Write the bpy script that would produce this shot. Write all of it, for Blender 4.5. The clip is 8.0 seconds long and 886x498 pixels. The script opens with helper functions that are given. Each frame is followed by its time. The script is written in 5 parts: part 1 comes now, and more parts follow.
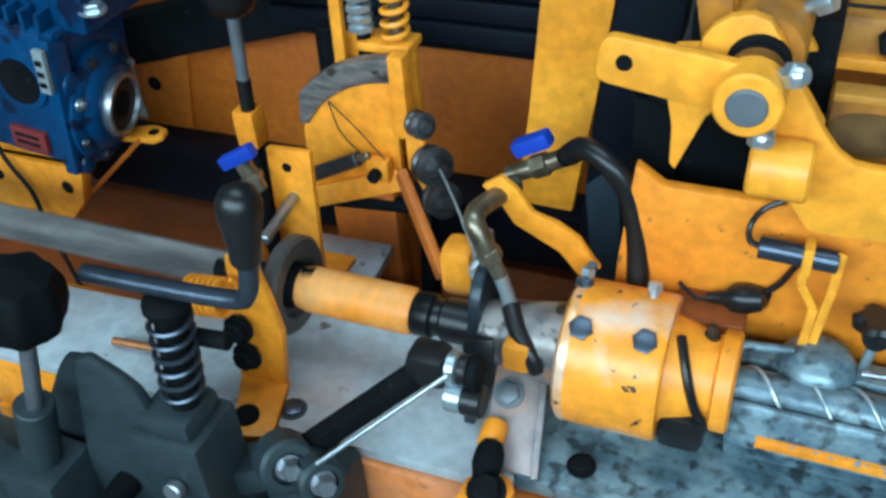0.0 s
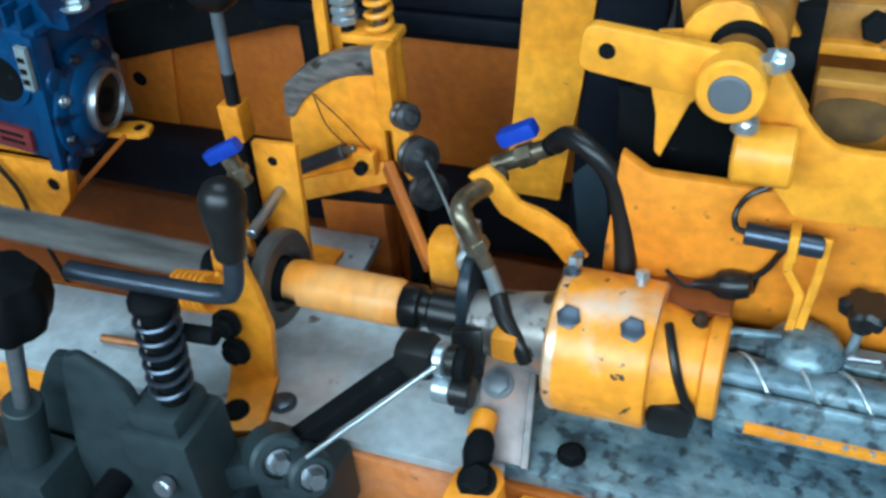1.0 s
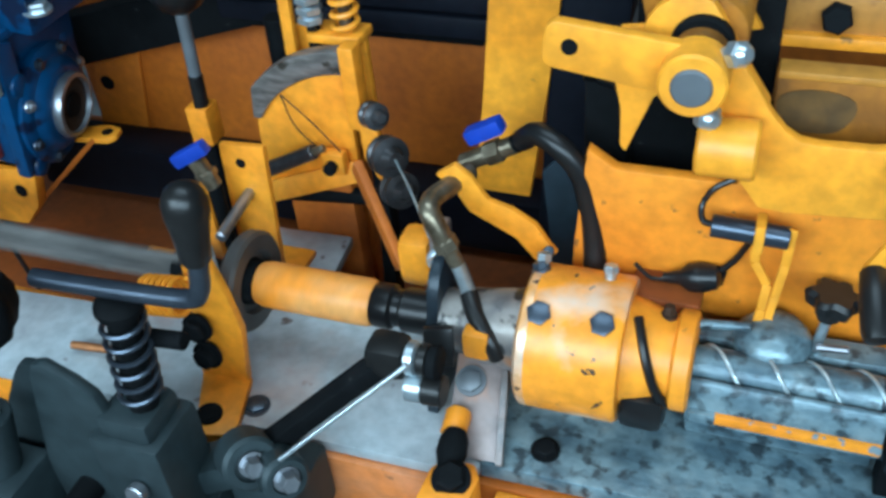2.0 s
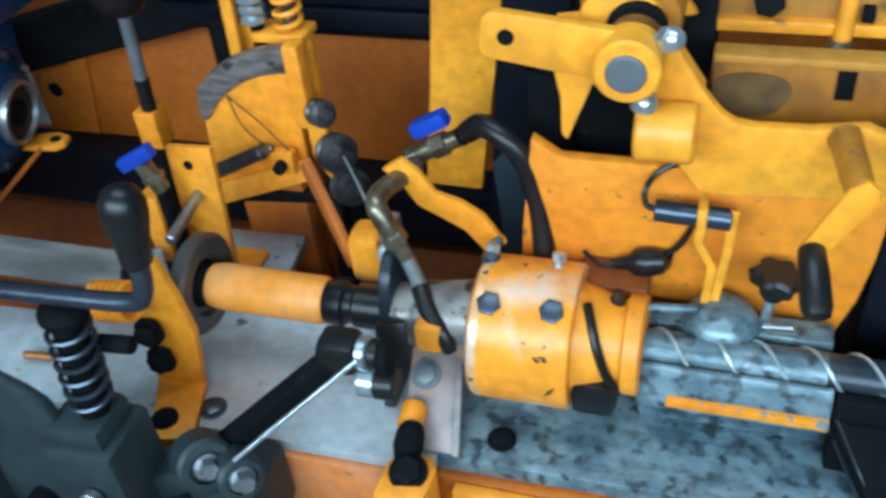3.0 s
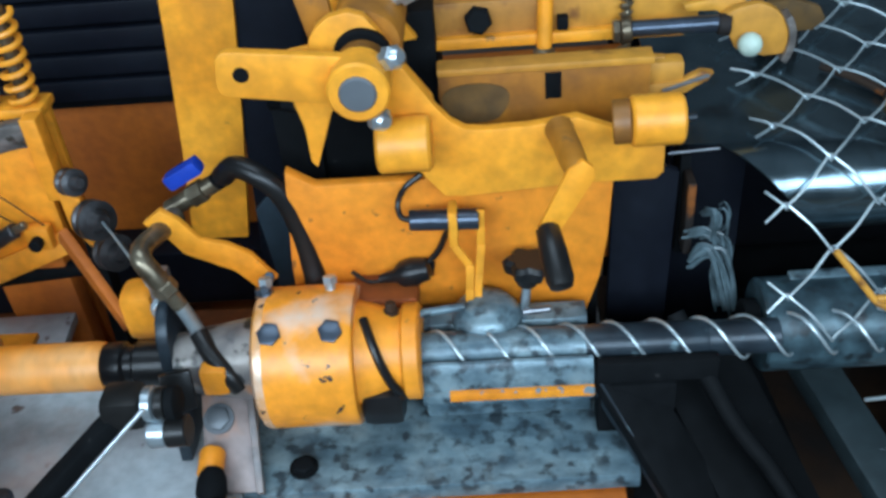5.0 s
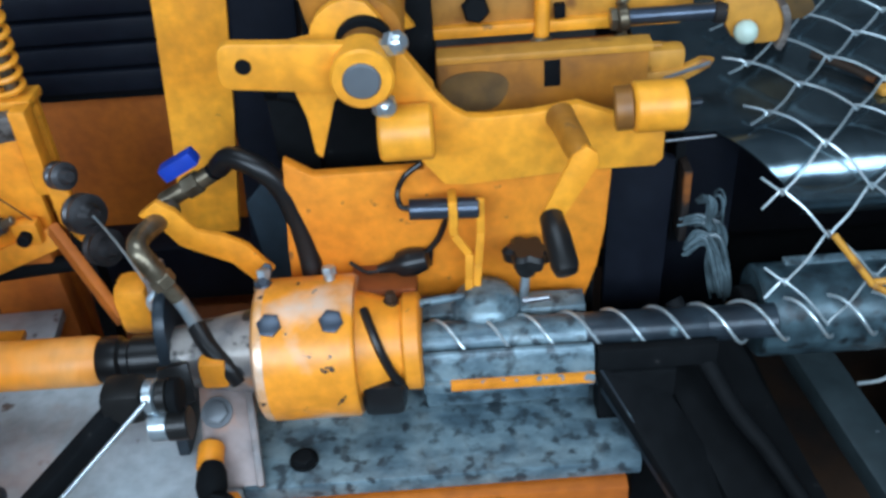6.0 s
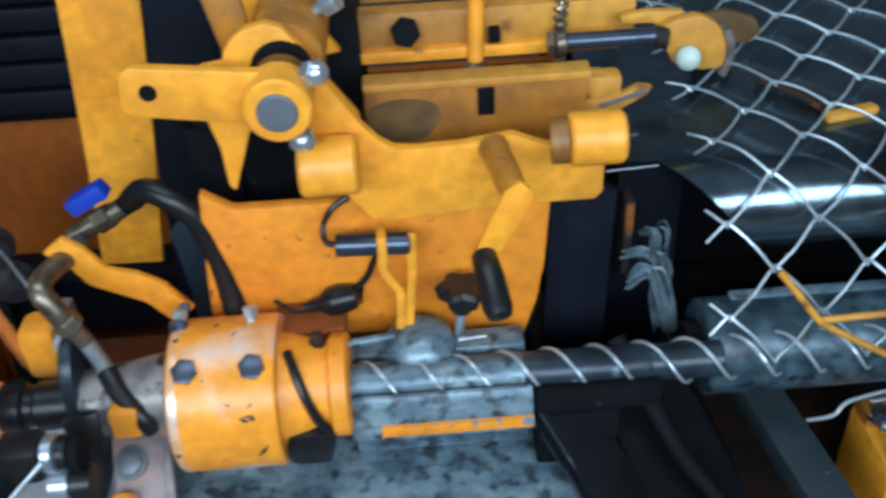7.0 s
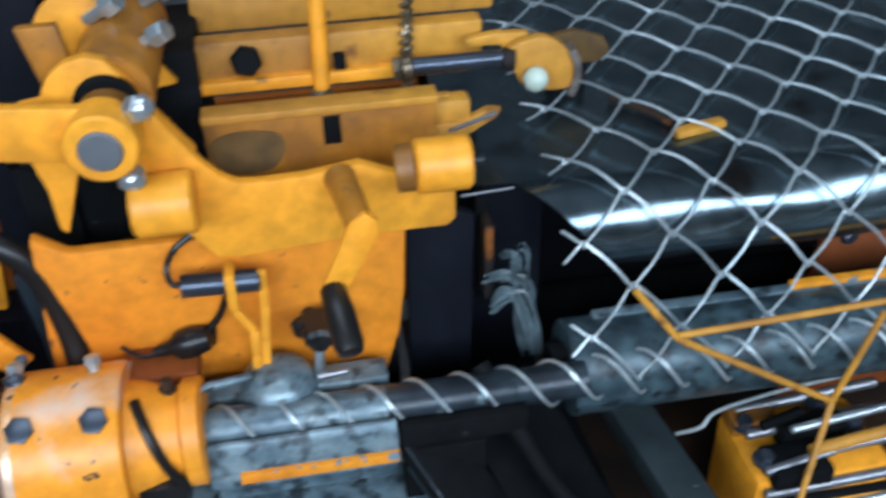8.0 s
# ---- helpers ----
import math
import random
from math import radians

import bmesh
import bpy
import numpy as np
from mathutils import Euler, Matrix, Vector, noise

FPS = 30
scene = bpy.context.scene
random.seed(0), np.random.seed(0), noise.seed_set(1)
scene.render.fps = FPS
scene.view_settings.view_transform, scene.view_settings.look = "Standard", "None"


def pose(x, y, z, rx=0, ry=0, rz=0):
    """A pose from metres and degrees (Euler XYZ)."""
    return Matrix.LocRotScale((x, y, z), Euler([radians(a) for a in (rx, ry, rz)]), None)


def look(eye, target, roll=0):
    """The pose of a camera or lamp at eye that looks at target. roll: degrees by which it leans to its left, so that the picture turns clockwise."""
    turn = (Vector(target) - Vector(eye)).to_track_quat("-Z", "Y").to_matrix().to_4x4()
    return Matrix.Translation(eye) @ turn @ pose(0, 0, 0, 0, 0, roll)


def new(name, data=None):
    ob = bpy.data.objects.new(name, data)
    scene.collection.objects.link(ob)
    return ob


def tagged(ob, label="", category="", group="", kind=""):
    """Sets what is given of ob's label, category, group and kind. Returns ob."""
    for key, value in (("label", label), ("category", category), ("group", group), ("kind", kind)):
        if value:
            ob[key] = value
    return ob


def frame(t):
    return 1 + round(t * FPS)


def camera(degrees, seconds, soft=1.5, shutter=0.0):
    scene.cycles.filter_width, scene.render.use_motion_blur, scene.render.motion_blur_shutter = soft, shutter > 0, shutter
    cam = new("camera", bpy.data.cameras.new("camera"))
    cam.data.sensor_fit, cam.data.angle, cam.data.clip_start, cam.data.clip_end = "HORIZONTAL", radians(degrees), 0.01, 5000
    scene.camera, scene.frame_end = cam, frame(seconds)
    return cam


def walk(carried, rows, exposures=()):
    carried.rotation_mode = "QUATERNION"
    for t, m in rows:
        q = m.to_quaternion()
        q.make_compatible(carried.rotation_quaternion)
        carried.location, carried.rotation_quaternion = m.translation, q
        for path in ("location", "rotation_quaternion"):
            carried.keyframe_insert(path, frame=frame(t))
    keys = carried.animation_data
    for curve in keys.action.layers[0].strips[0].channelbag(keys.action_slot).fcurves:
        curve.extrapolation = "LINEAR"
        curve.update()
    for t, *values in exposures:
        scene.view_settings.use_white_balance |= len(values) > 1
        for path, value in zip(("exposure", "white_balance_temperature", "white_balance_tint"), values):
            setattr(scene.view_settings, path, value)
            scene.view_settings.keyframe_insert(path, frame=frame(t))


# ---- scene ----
cam = camera(49.9, 8.0, soft=3.0, shutter=0.9)
PATH = [
    (0, (0.176, -0.689, 1.617), (-0.488, 0.734, 0.379), -5.0),
    (0.5, (0.177, -0.689, 1.619), (-0.478, 0.731, 0.372), -5.4),
    (1, (0.181, -0.686, 1.616), (-0.465, 0.732, 0.362), -5.6),
    (2.5, (0.201, -0.68, 1.615), (-0.381, 0.757, 0.351), -6.2),
    (3, (0.214, -0.679, 1.612), (-0.332, 0.766, 0.342), -6.6),
    (3.5, (0.224, -0.676, 1.614), (-0.23, 0.787, 0.328), -6.9),
    (4, (0.237, -0.693, 1.616), (-0.083, 0.819, 0.346), -6.8),
    (4.5, (0.247, -0.718, 1.62), (0.077, 0.832, 0.367), -6.0),
    (4.7, (0.249, -0.733, 1.613), (0.107, 0.863, 0.416), -5.8),
    (6, (0.208, -0.746, 1.595), (0.163, 0.852, 0.393), -4.8),
    (6.3, (0.219, -0.723, 1.593), (0.188, 0.856, 0.366), -4.9),
    (6.5, (0.224, -0.704, 1.593), (0.21, 0.86, 0.348), -4.4),
    (7, (0.238, -0.681, 1.583), (0.282, 0.922, 0.387), -3.2),
    (7.5, (0.253, -0.664, 1.574), (0.409, 0.932, 0.378), -2.3),
    (7.8, (0.273, -0.661, 1.568), (0.492, 0.946, 0.398), -2.0),
    (8, (0.286, -0.658, 1.574), (0.541, 0.944, 0.405), -1.6),
]
walk(cam, [(t, look(eye, target, roll)) for t, eye, target, roll in PATH],
     exposures=[(0, 0.10, 6150, 2), (3.5, 0.08, 6250, 7), (4.5, -0.14, 6350, 10), (6.5, -0.19, 6400, 16), (7.5, -0.15, 6550, 18), (8, -0.18, 6750, 20)])


# ---- light ----
world = bpy.data.worlds.new("sky")
scene.world = world
world.use_nodes = True
sky = world.node_tree.nodes.new("ShaderNodeTexSky")
sky.sky_type, sky.sun_disc, sky.sun_elevation, sky.sun_rotation = "NISHITA", False, radians(40), radians(200)
world.node_tree.links.new(sky.outputs[0], world.node_tree.nodes["Background"].inputs[0])
world.node_tree.nodes["Background"].inputs[1].default_value = 0.1


def window_light(name, eye, target, w, h, watts, colour):
    lamp = bpy.data.lights.new(name, "AREA")
    lamp.shape, lamp.size, lamp.size_y, lamp.energy, lamp.color = "RECTANGLE", w, h, watts, colour
    ob = new(name, lamp)
    ob.matrix_world = look(eye, target)
    return ob


window_light("window_daylight", (0.25, -2.9, 2.6), (0.25, 0.0, 0.95), 6.0, 1.3, 298, (0.63, 0.84, 1.0))
# added overhead fill that lifts the rear and the flat tops
window_light("top_fill_light", (-0.3, -0.1, 3.95), (-0.3, -0.1, 0.0), 2.2, 1.1, 42, (0.66, 0.86, 1.0))


# ---- materials ----
def material(name, colour, colour2=None, rough=0.5, metal=0.0, grain=60.0, blotch=6.0, bump=0.12, spots=None, spot_size=40.0,
             spot_level=0.70, spot_soft=0.04, rough2=None, wear=None, wear_size=9.0, wear_level=0.56, stretch=(1, 1, 1), coat=0.0, gloss=0.5):
    """Two-scale procedural surface: blotches between two colours, fine grain in colour and relief, optional dirt spots."""
    m = bpy.data.materials.new(name)
    m.use_nodes = True
    t = m.node_tree
    n, l = t.nodes, t.links
    b = n["Principled BSDF"]
    tc = n.new("ShaderNodeTexCoord")
    mp = n.new("ShaderNodeMapping")
    mp.inputs["Scale"].default_value = stretch
    l.new(tc.outputs["Object"], mp.inputs[0])
    big = n.new("ShaderNodeTexNoise")
    big.inputs["Scale"].default_value, big.inputs["Detail"].default_value = blotch, 5
    fine = n.new("ShaderNodeTexNoise")
    fine.inputs["Scale"].default_value, fine.inputs["Detail"].default_value = grain, 6
    l.new(mp.outputs[0], big.inputs[0]); l.new(mp.outputs[0], fine.inputs[0])
    ramp = n.new("ShaderNodeMapRange")
    ramp.inputs[1].default_value, ramp.inputs[2].default_value = 0.35, 0.65
    l.new(big.outputs[0], ramp.inputs[0])
    mix = n.new("ShaderNodeMix")
    mix.data_type = "RGBA"
    c2 = colour2 or [c * 0.7 for c in colour]
    mix.inputs[6].default_value, mix.inputs[7].default_value = (*colour, 1), (*c2, 1)
    l.new(ramp.outputs[0], mix.inputs[0])
    g = n.new("ShaderNodeMapRange")
    g.inputs[1].default_value, g.inputs[2].default_value, g.inputs[3].default_value, g.inputs[4].default_value = 0.3, 0.7, 0.82, 1.12
    l.new(fine.outputs[0], g.inputs[0])
    mul = n.new("ShaderNodeVectorMath")
    mul.operation = "SCALE"
    l.new(mix.outputs[2], mul.inputs[0]); l.new(g.outputs[0], mul.inputs["Scale"])
    out = mul.outputs[0]
    if spots:
        sp = n.new("ShaderNodeTexNoise")
        sp.inputs["Scale"].default_value, sp.inputs["Detail"].default_value = spot_size, 3
        l.new(tc.outputs["Object"], sp.inputs[0])
        sr = n.new("ShaderNodeMapRange")
        sr.inputs[1].default_value, sr.inputs[2].default_value = spot_level, spot_level + spot_soft
        l.new(sp.outputs[0], sr.inputs[0])
        m2 = n.new("ShaderNodeMix")
        m2.data_type = "RGBA"
        m2.inputs[7].default_value = (*spots, 1)
        l.new(sr.outputs[0], m2.inputs[0]); l.new(out, m2.inputs[6])
        out = m2.outputs[2]
    if wear:
        wn = n.new("ShaderNodeTexNoise")
        wn.inputs["Scale"].default_value, wn.inputs["Detail"].default_value = wear_size, 7
        l.new(tc.outputs["Object"], wn.inputs[0])
        wr = n.new("ShaderNodeMapRange")
        wr.inputs[1].default_value, wr.inputs[2].default_value, wr.inputs[4].default_value = wear_level, wear_level + 0.16, 0.85
        l.new(wn.outputs[0], wr.inputs[0])
        m3 = n.new("ShaderNodeMix")
        m3.data_type = "RGBA"
        m3.inputs[7].default_value = (*wear, 1)
        l.new(wr.outputs[0], m3.inputs[0]); l.new(out, m3.inputs[6])
        out = m3.outputs[2]
    l.new(out, b.inputs["Base Color"])
    rr = n.new("ShaderNodeMapRange")
    rr.inputs[3].default_value, rr.inputs[4].default_value = rough, rough2 if rough2 is not None else min(1, rough + 0.2)
    l.new(big.outputs[0], rr.inputs[0]); l.new(rr.outputs[0], b.inputs["Roughness"])
    b.inputs["Metallic"].default_value = metal
    b.inputs["Specular IOR Level"].default_value = gloss
    b.inputs["Coat Weight"].default_value = coat
    bp = n.new("ShaderNodeBump")
    bp.inputs["Strength"].default_value, bp.inputs["Distance"].default_value = bump, 0.002
    l.new(fine.outputs[0], bp.inputs["Height"]); l.new(bp.outputs[0], b.inputs["Normal"])
    return m


ORANGE = material("orange_paint", (0.87, 0.330, 0.024), (0.79, 0.245, 0.013), 0.34, spots=(0.22, 0.09, 0.03), spot_size=55, spot_level=0.73, bump=0.06)
YELLOW = material("yellow_orange_paint", (0.90, 0.372, 0.028), (0.83, 0.295, 0.016), 0.34, spots=(0.30, 0.13, 0.03), spot_size=38, spot_level=0.72, bump=0.06, wear=(0.50, 0.195, 0.018), wear_size=9, wear_level=0.55)
DRUMPAINT = material("chipped_orange_paint", (0.88, 0.31, 0.015), (0.80, 0.27, 0.03), 0.25, spots=(0.05, 0.03, 0.02), spot_size=52, spot_level=0.672, spot_soft=0.02, bump=0.10, wear=(0.64, 0.50, 0.40), wear_size=11, wear_level=0.490)
PANEL = material("brown_orange_panel", (0.52, 0.130, 0.006), (0.34, 0.076, 0.004), 0.55, spots=(0.2, 0.07, 0.02), spot_size=20, spot_level=0.72)
OILY = material("oily_yellow_paint", (0.60, 0.27, 0.03), (0.38, 0.16, 0.025), 0.42, spots=(0.20, 0.075, 0.015), spot_size=22, spot_level=0.62, spot_soft=0.1)
WHITE = material("grey_white_plate", (0.405, 0.465, 0.49), (0.345, 0.36, 0.37), 0.30, spots=(0.12, 0.09, 0.08), spot_size=26, spot_level=0.66, spot_soft=0.06, bump=0.05, wear=(0.44, 0.27, 0.21), wear_size=5, wear_level=0.54)
GREASE = material("greasy_grey_steel", (0.185, 0.268, 0.300), (0.075, 0.122, 0.150), 0.26, metal=0.25, blotch=32, spots=(0.036, 0.052, 0.062), spot_size=58, spot_level=0.50, spot_soft=0.14, bump=0.45, grain=110, wear=(0.24, 0.315, 0.335), wear_size=20, wear_level=0.55, stretch=(0.7, 1, 1))
WORN = material("worn_bare_steel", (0.33, 0.25, 0.22), (0.20, 0.19, 0.19), 0.38, metal=0.5, blotch=24, spots=(0.05, 0.04, 0.035), spot_size=35, spot_level=0.66)
DARK = material("dark_green_grey_iron", (0.022, 0.034, 0.038), (0.034, 0.05, 0.055), 0.42, metal=0.3, bump=0.15, gloss=0.4)
BLACK = material("black_rubber", (0.006, 0.006, 0.007), (0.011, 0.0105, 0.010), 0.24, bump=0.1, gloss=0.36)
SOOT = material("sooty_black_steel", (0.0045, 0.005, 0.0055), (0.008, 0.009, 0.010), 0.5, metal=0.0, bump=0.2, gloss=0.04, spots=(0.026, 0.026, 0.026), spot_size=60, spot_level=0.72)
STEEL = material("bare_steel", (0.36, 0.38, 0.41), (0.28, 0.29, 0.31), 0.30, metal=0.9, bump=0.06)
ZINC = material("bright_zinc", (0.66, 0.74, 0.78), (0.52, 0.60, 0.64), 0.22, metal=0.85, bump=0.05)
WIRE = material("galvanised_wire", (0.66, 0.75, 0.77), (0.42, 0.50, 0.53), 0.26, metal=0.7, bump=0.08)
BLUING = material("dark_blued_steel", (0.06, 0.075, 0.10), (0.10, 0.12, 0.15), 0.25, metal=0.8, bump=0.06)
BRASS = material("old_brass", (0.26, 0.215, 0.15), (0.11, 0.085, 0.055), 0.24, metal=0.75, blotch=40, bump=0.25)
# gearbox blue kept dark: the shade it stands in is put into the colour
BLUE = material("shaded_blue_gearbox_paint", (0.002, 0.046, 0.128), (0.002, 0.024, 0.070), 0.28, gloss=0.30, spots=(0.004, 0.010, 0.030), spot_size=22, spot_level=0.57, spot_soft=0.08)
BLUEPLASTIC = material("blue_plastic", (0.008, 0.045, 0.36), (0.006, 0.03, 0.24), 0.35)
RED = material("dark_red_plate", (0.20, 0.02, 0.02), (0.14, 0.02, 0.02), 0.4)
TAG = material("pale_grey_tag", (0.22, 0.26, 0.26), (0.16, 0.18, 0.19), 0.5)
COPPER = material("copper_rod", (0.55, 0.22, 0.08), (0.35, 0.14, 0.06), 0.35, metal=0.6)
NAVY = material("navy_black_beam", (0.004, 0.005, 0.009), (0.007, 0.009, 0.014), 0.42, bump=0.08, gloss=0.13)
# pale second colour: rubbed metal plus window glare painted in as patches
RIM = material("rubbed_rim_with_glare", (0.84, 0.31, 0.025), (0.74, 0.66, 0.58), 0.18, metal=0.25, blotch=13, spots=(0.12, 0.08, 0.06), spot_size=60, spot_level=0.66)
SHAFTEND = material("grey_shaft_steel", (0.16, 0.175, 0.19), (0.12, 0.13, 0.14), 0.38, metal=0.3, blotch=30)
OILDARK = material("oil_dark_steel", (0.030, 0.045, 0.058), (0.014, 0.020, 0.027), 0.26, metal=0.3, blotch=24, spots=(0.12, 0.18, 0.20), spot_size=40, spot_level=0.64, spot_soft=0.1, bump=0.2)
PLATE1 = material("deep_orange_paint", (0.82, 0.265, 0.018), (0.72, 0.205, 0.012), 0.40, spots=(0.25, 0.09, 0.02), spot_size=34, spot_level=0.68, bump=0.06, wear=(0.50, 0.13, 0.012), wear_size=4.5, wear_level=0.52)
BROWN = material("brown_oiled_paint", (0.44, 0.165, 0.016), (0.22, 0.085, 0.014), 0.36, blotch=18, spots=(0.10, 0.06, 0.03), spot_size=30, spot_level=0.68, spot_soft=0.12)
STAIN = material("oil_stain", (0.10, 0.058, 0.024), (0.16, 0.085, 0.025), 0.6, blotch=34, gloss=0.2)
GREASE2 = material("dark_greasy_steel", (0.060, 0.108, 0.128), (0.020, 0.038, 0.048), 0.28, metal=0.25, blotch=34, spots=(0.012, 0.018, 0.022), spot_size=55, spot_level=0.52, spot_soft=0.14, bump=0.3, grain=90)
FILM = material("grubby_plastic_film", (0.11, 0.16, 0.18), (0.03, 0.045, 0.05), 0.25, blotch=40, bump=0.4)
DISC = material("grimy_disc_steel", (0.11, 0.095, 0.085), (0.07, 0.062, 0.058), 0.42, metal=0.4, blotch=20)
HUB = material("rubbed_orange_tube", (0.92, 0.42, 0.13), (0.86, 0.27, 0.02), 0.36, blotch=14)
PALE = material("dull_blade_steel", (0.23, 0.215, 0.20), (0.09, 0.085, 0.08), 0.32, metal=0.4, stretch=(1, 6, 6))
PEARL = material("pale_plastic_ball", (0.50, 0.60, 0.50), (0.44, 0.54, 0.46), 0.3)
RUST = material("sooty_rust", (0.035, 0.017, 0.008), (0.012, 0.009, 0.008), 0.6, blotch=10, spots=(0.20, 0.06, 0.01), spot_size=14, spot_level=0.66, gloss=0.3)
SMEAR = material("smeared_pale_steel", (0.38, 0.34, 0.31), (0.14, 0.13, 0.13), 0.26, metal=0.35, blotch=30, spots=(0.03, 0.03, 0.03), spot_size=34, spot_level=0.53, spot_soft=0.08, wear=(0.70, 0.24, 0.03), wear_size=18, wear_level=0.58)
RUBBED = material("rubbed_salmon_paint", (0.70, 0.27, 0.12), (0.60, 0.17, 0.03), 0.30, blotch=9, spots=(0.20, 0.08, 0.04), spot_size=24, spot_level=0.66, spot_soft=0.06)
SMEAR2 = material("rubbed_pink_grey_steel", (0.35, 0.265, 0.24), (0.24, 0.205, 0.20), 0.30, metal=0.3, blotch=20, spots=(0.10, 0.07, 0.06), spot_size=30, spot_level=0.64, spot_soft=0.06, wear=(0.55, 0.22, 0.10), wear_size=14, wear_level=0.56)
# lighter copy of the navy, with the light on the channel in its colour
SLATE = material("lit_channel_slate", (0.030, 0.050, 0.066), (0.020, 0.034, 0.046), 0.34, bump=0.08, gloss=0.4)
PAN = material("red_brown_pan_paint", (0.25, 0.055, 0.006), (0.15, 0.036, 0.006), 0.5, spots=(0.10, 0.04, 0.02), spot_size=12, spot_level=0.64, spot_soft=0.1)
ROLLER = material("dark_oiled_roller", (0.045, 0.042, 0.042), (0.085, 0.085, 0.09), 0.24, metal=0.6, blotch=40, bump=0.1)
LIP = material("chipped_lip_paint", (0.86, 0.32, 0.02), (0.74, 0.22, 0.012), 0.32, spots=(0.17, 0.22, 0.24), spot_size=48, spot_level=0.60, spot_soft=0.05, bump=0.12)
# slightly brighter orange than the back panel
PANEL2 = material("brighter_orange_panel", (0.56, 0.155, 0.008), (0.42, 0.10, 0.006), 0.5, spots=(0.25, 0.08, 0.02), spot_size=20, spot_level=0.72)
SCRATCHED = material("scratched_dirty_steel", (0.25, 0.22, 0.20), (0.12, 0.105, 0.095), 0.30, metal=0.45, blotch=34, stretch=(1, 1, 3), spots=(0.05, 0.04, 0.03), spot_size=46, spot_level=0.62, spot_soft=0.08, bump=0.2)
APRON = material("black_glossy_sheet", (0.14, 0.20, 0.235), (0.21, 0.285, 0.315), 0.11, metal=0.95, rough2=0.30, blotch=15, grain=34, bump=0.14, spots=(0.08, 0.075, 0.07), spot_size=12, spot_level=0.60, spot_soft=0.12)
CONCRETE = material("concrete_floor", (0.16, 0.155, 0.15), (0.10, 0.10, 0.10), 0.7, blotch=2, grain=30, spots=(0.05, 0.045, 0.04), spot_size=4, spot_level=0.6)
PLASTER = material("dim_plaster", (0.13, 0.14, 0.15), (0.10, 0.105, 0.11), 0.8, blotch=1.5, grain=25)


# ---- mesh helpers ----
def part(name, bm, mat, parent=None, label=""):
    me = bpy.data.meshes.new(name)
    bmesh.ops.recalc_face_normals(bm, faces=bm.faces)
    bm.to_mesh(me)
    bm.free()
    for p in me.polygons:
        p.use_smooth = True
    me.set_sharp_from_angle(angle=radians(38))
    me.materials.append(mat)
    ob = new(name, me)
    ob.parent = parent
    if label:
        tagged(ob, label)
    return ob


def thing(name, label, category, group="", kind="", at=(0, 0, 0)):
    ob = new(name)
    ob.empty_display_size = 0.05
    ob.location = at
    return tagged(ob, label, category, group, kind)


def rounded(bm, width, seg=2):
    if width > 0:
        sharp = [e for e in bm.edges if len(e.link_faces) == 2 and e.calc_face_angle(0) > 0.6]
        bmesh.ops.bevel(bm, geom=sharp, offset=width, segments=seg, affect="EDGES", profile=0.6)
    return bm


def box(x0, x1, y0, y1, z0, z1, bevel=0.003, bm=None):
    made = bmesh.new()
    bmesh.ops.create_cube(made, size=1, matrix=Matrix.Translation(((x0 + x1) / 2, (y0 + y1) / 2, (z0 + z1) / 2)) @ Matrix.Diagonal((x1 - x0, y1 - y0, z1 - z0, 1)))
    rounded(made, bevel)
    return joined(bm, made)


def joined(bm, made):
    if bm is None:
        return made
    me = bpy.data.meshes.new("scratch")
    made.to_mesh(me)
    made.free()
    bm.from_mesh(me)
    bpy.data.meshes.remove(me)
    return bm


def beam(p, q, w, h, bevel=0.003, bm=None, up=(0, 0, 1)):
    """A bar of section w x h from p to q."""
    p, q = Vector(p), Vector(q)
    d = (q - p).normalized()
    side = d.cross(Vector(up)).normalized()
    top = side.cross(d)
    made = bmesh.new()
    bmesh.ops.create_cube(made, size=1)
    m = Matrix((side * w, d * (q - p).length, top * h)).transposed().to_4x4()
    bmesh.ops.transform(made, matrix=Matrix.Translation((p + q) / 2) @ m, verts=made.verts)
    rounded(made, bevel)
    return joined(bm, made)


def lathe(p, d, profile, seg=28, bm=None):
    """Turned form on the axis from p along d; profile: (distance, radius) pairs."""
    p, d = Vector(p), Vector(d).normalized()
    a = d.orthogonal().normalized()
    b = d.cross(a)
    made = bm or bmesh.new()
    rings = []
    for s, r in profile:
        rings.append([made.verts.new(p + d * s + (a * math.cos(t) + b * math.sin(t)) * max(r, 1e-5)) for t in [2 * math.pi * k / seg for k in range(seg)]])
    for u, v in zip(rings, rings[1:]):
        for k in range(seg):
            made.faces.new((u[k], u[(k + 1) % seg], v[(k + 1) % seg], v[k]))
    made.faces.new(rings[0][::-1])
    made.faces.new(rings[-1])
    return made


def lobed(p, d, profile, lobes, depth, seg=56):
    """A turned form with rounded flutes round it."""
    bm = lathe((0, 0, 0), (0, 0, 1), profile, seg)
    for v in bm.verts:
        k = 1 - depth * (0.5 - 0.5 * math.cos(lobes * math.atan2(v.co.y, v.co.x)))
        v.co.x, v.co.y = v.co.x * k, v.co.y * k
    turn = Vector(d).to_track_quat("Z", "Y").to_matrix().to_4x4()
    bmesh.ops.transform(bm, matrix=Matrix.Translation(p) @ turn, verts=bm.verts)
    return bm


def rod(p, q, r, seg=20, bevel=0.0015, bm=None):
    p, q = Vector(p), Vector(q)
    n = (q - p).length
    e = min(bevel, r * 0.4, n * 0.3)
    return lathe(p, q - p, [(0, r - e), (e, r), (n - e, r), (n, r - e)], seg, bm)


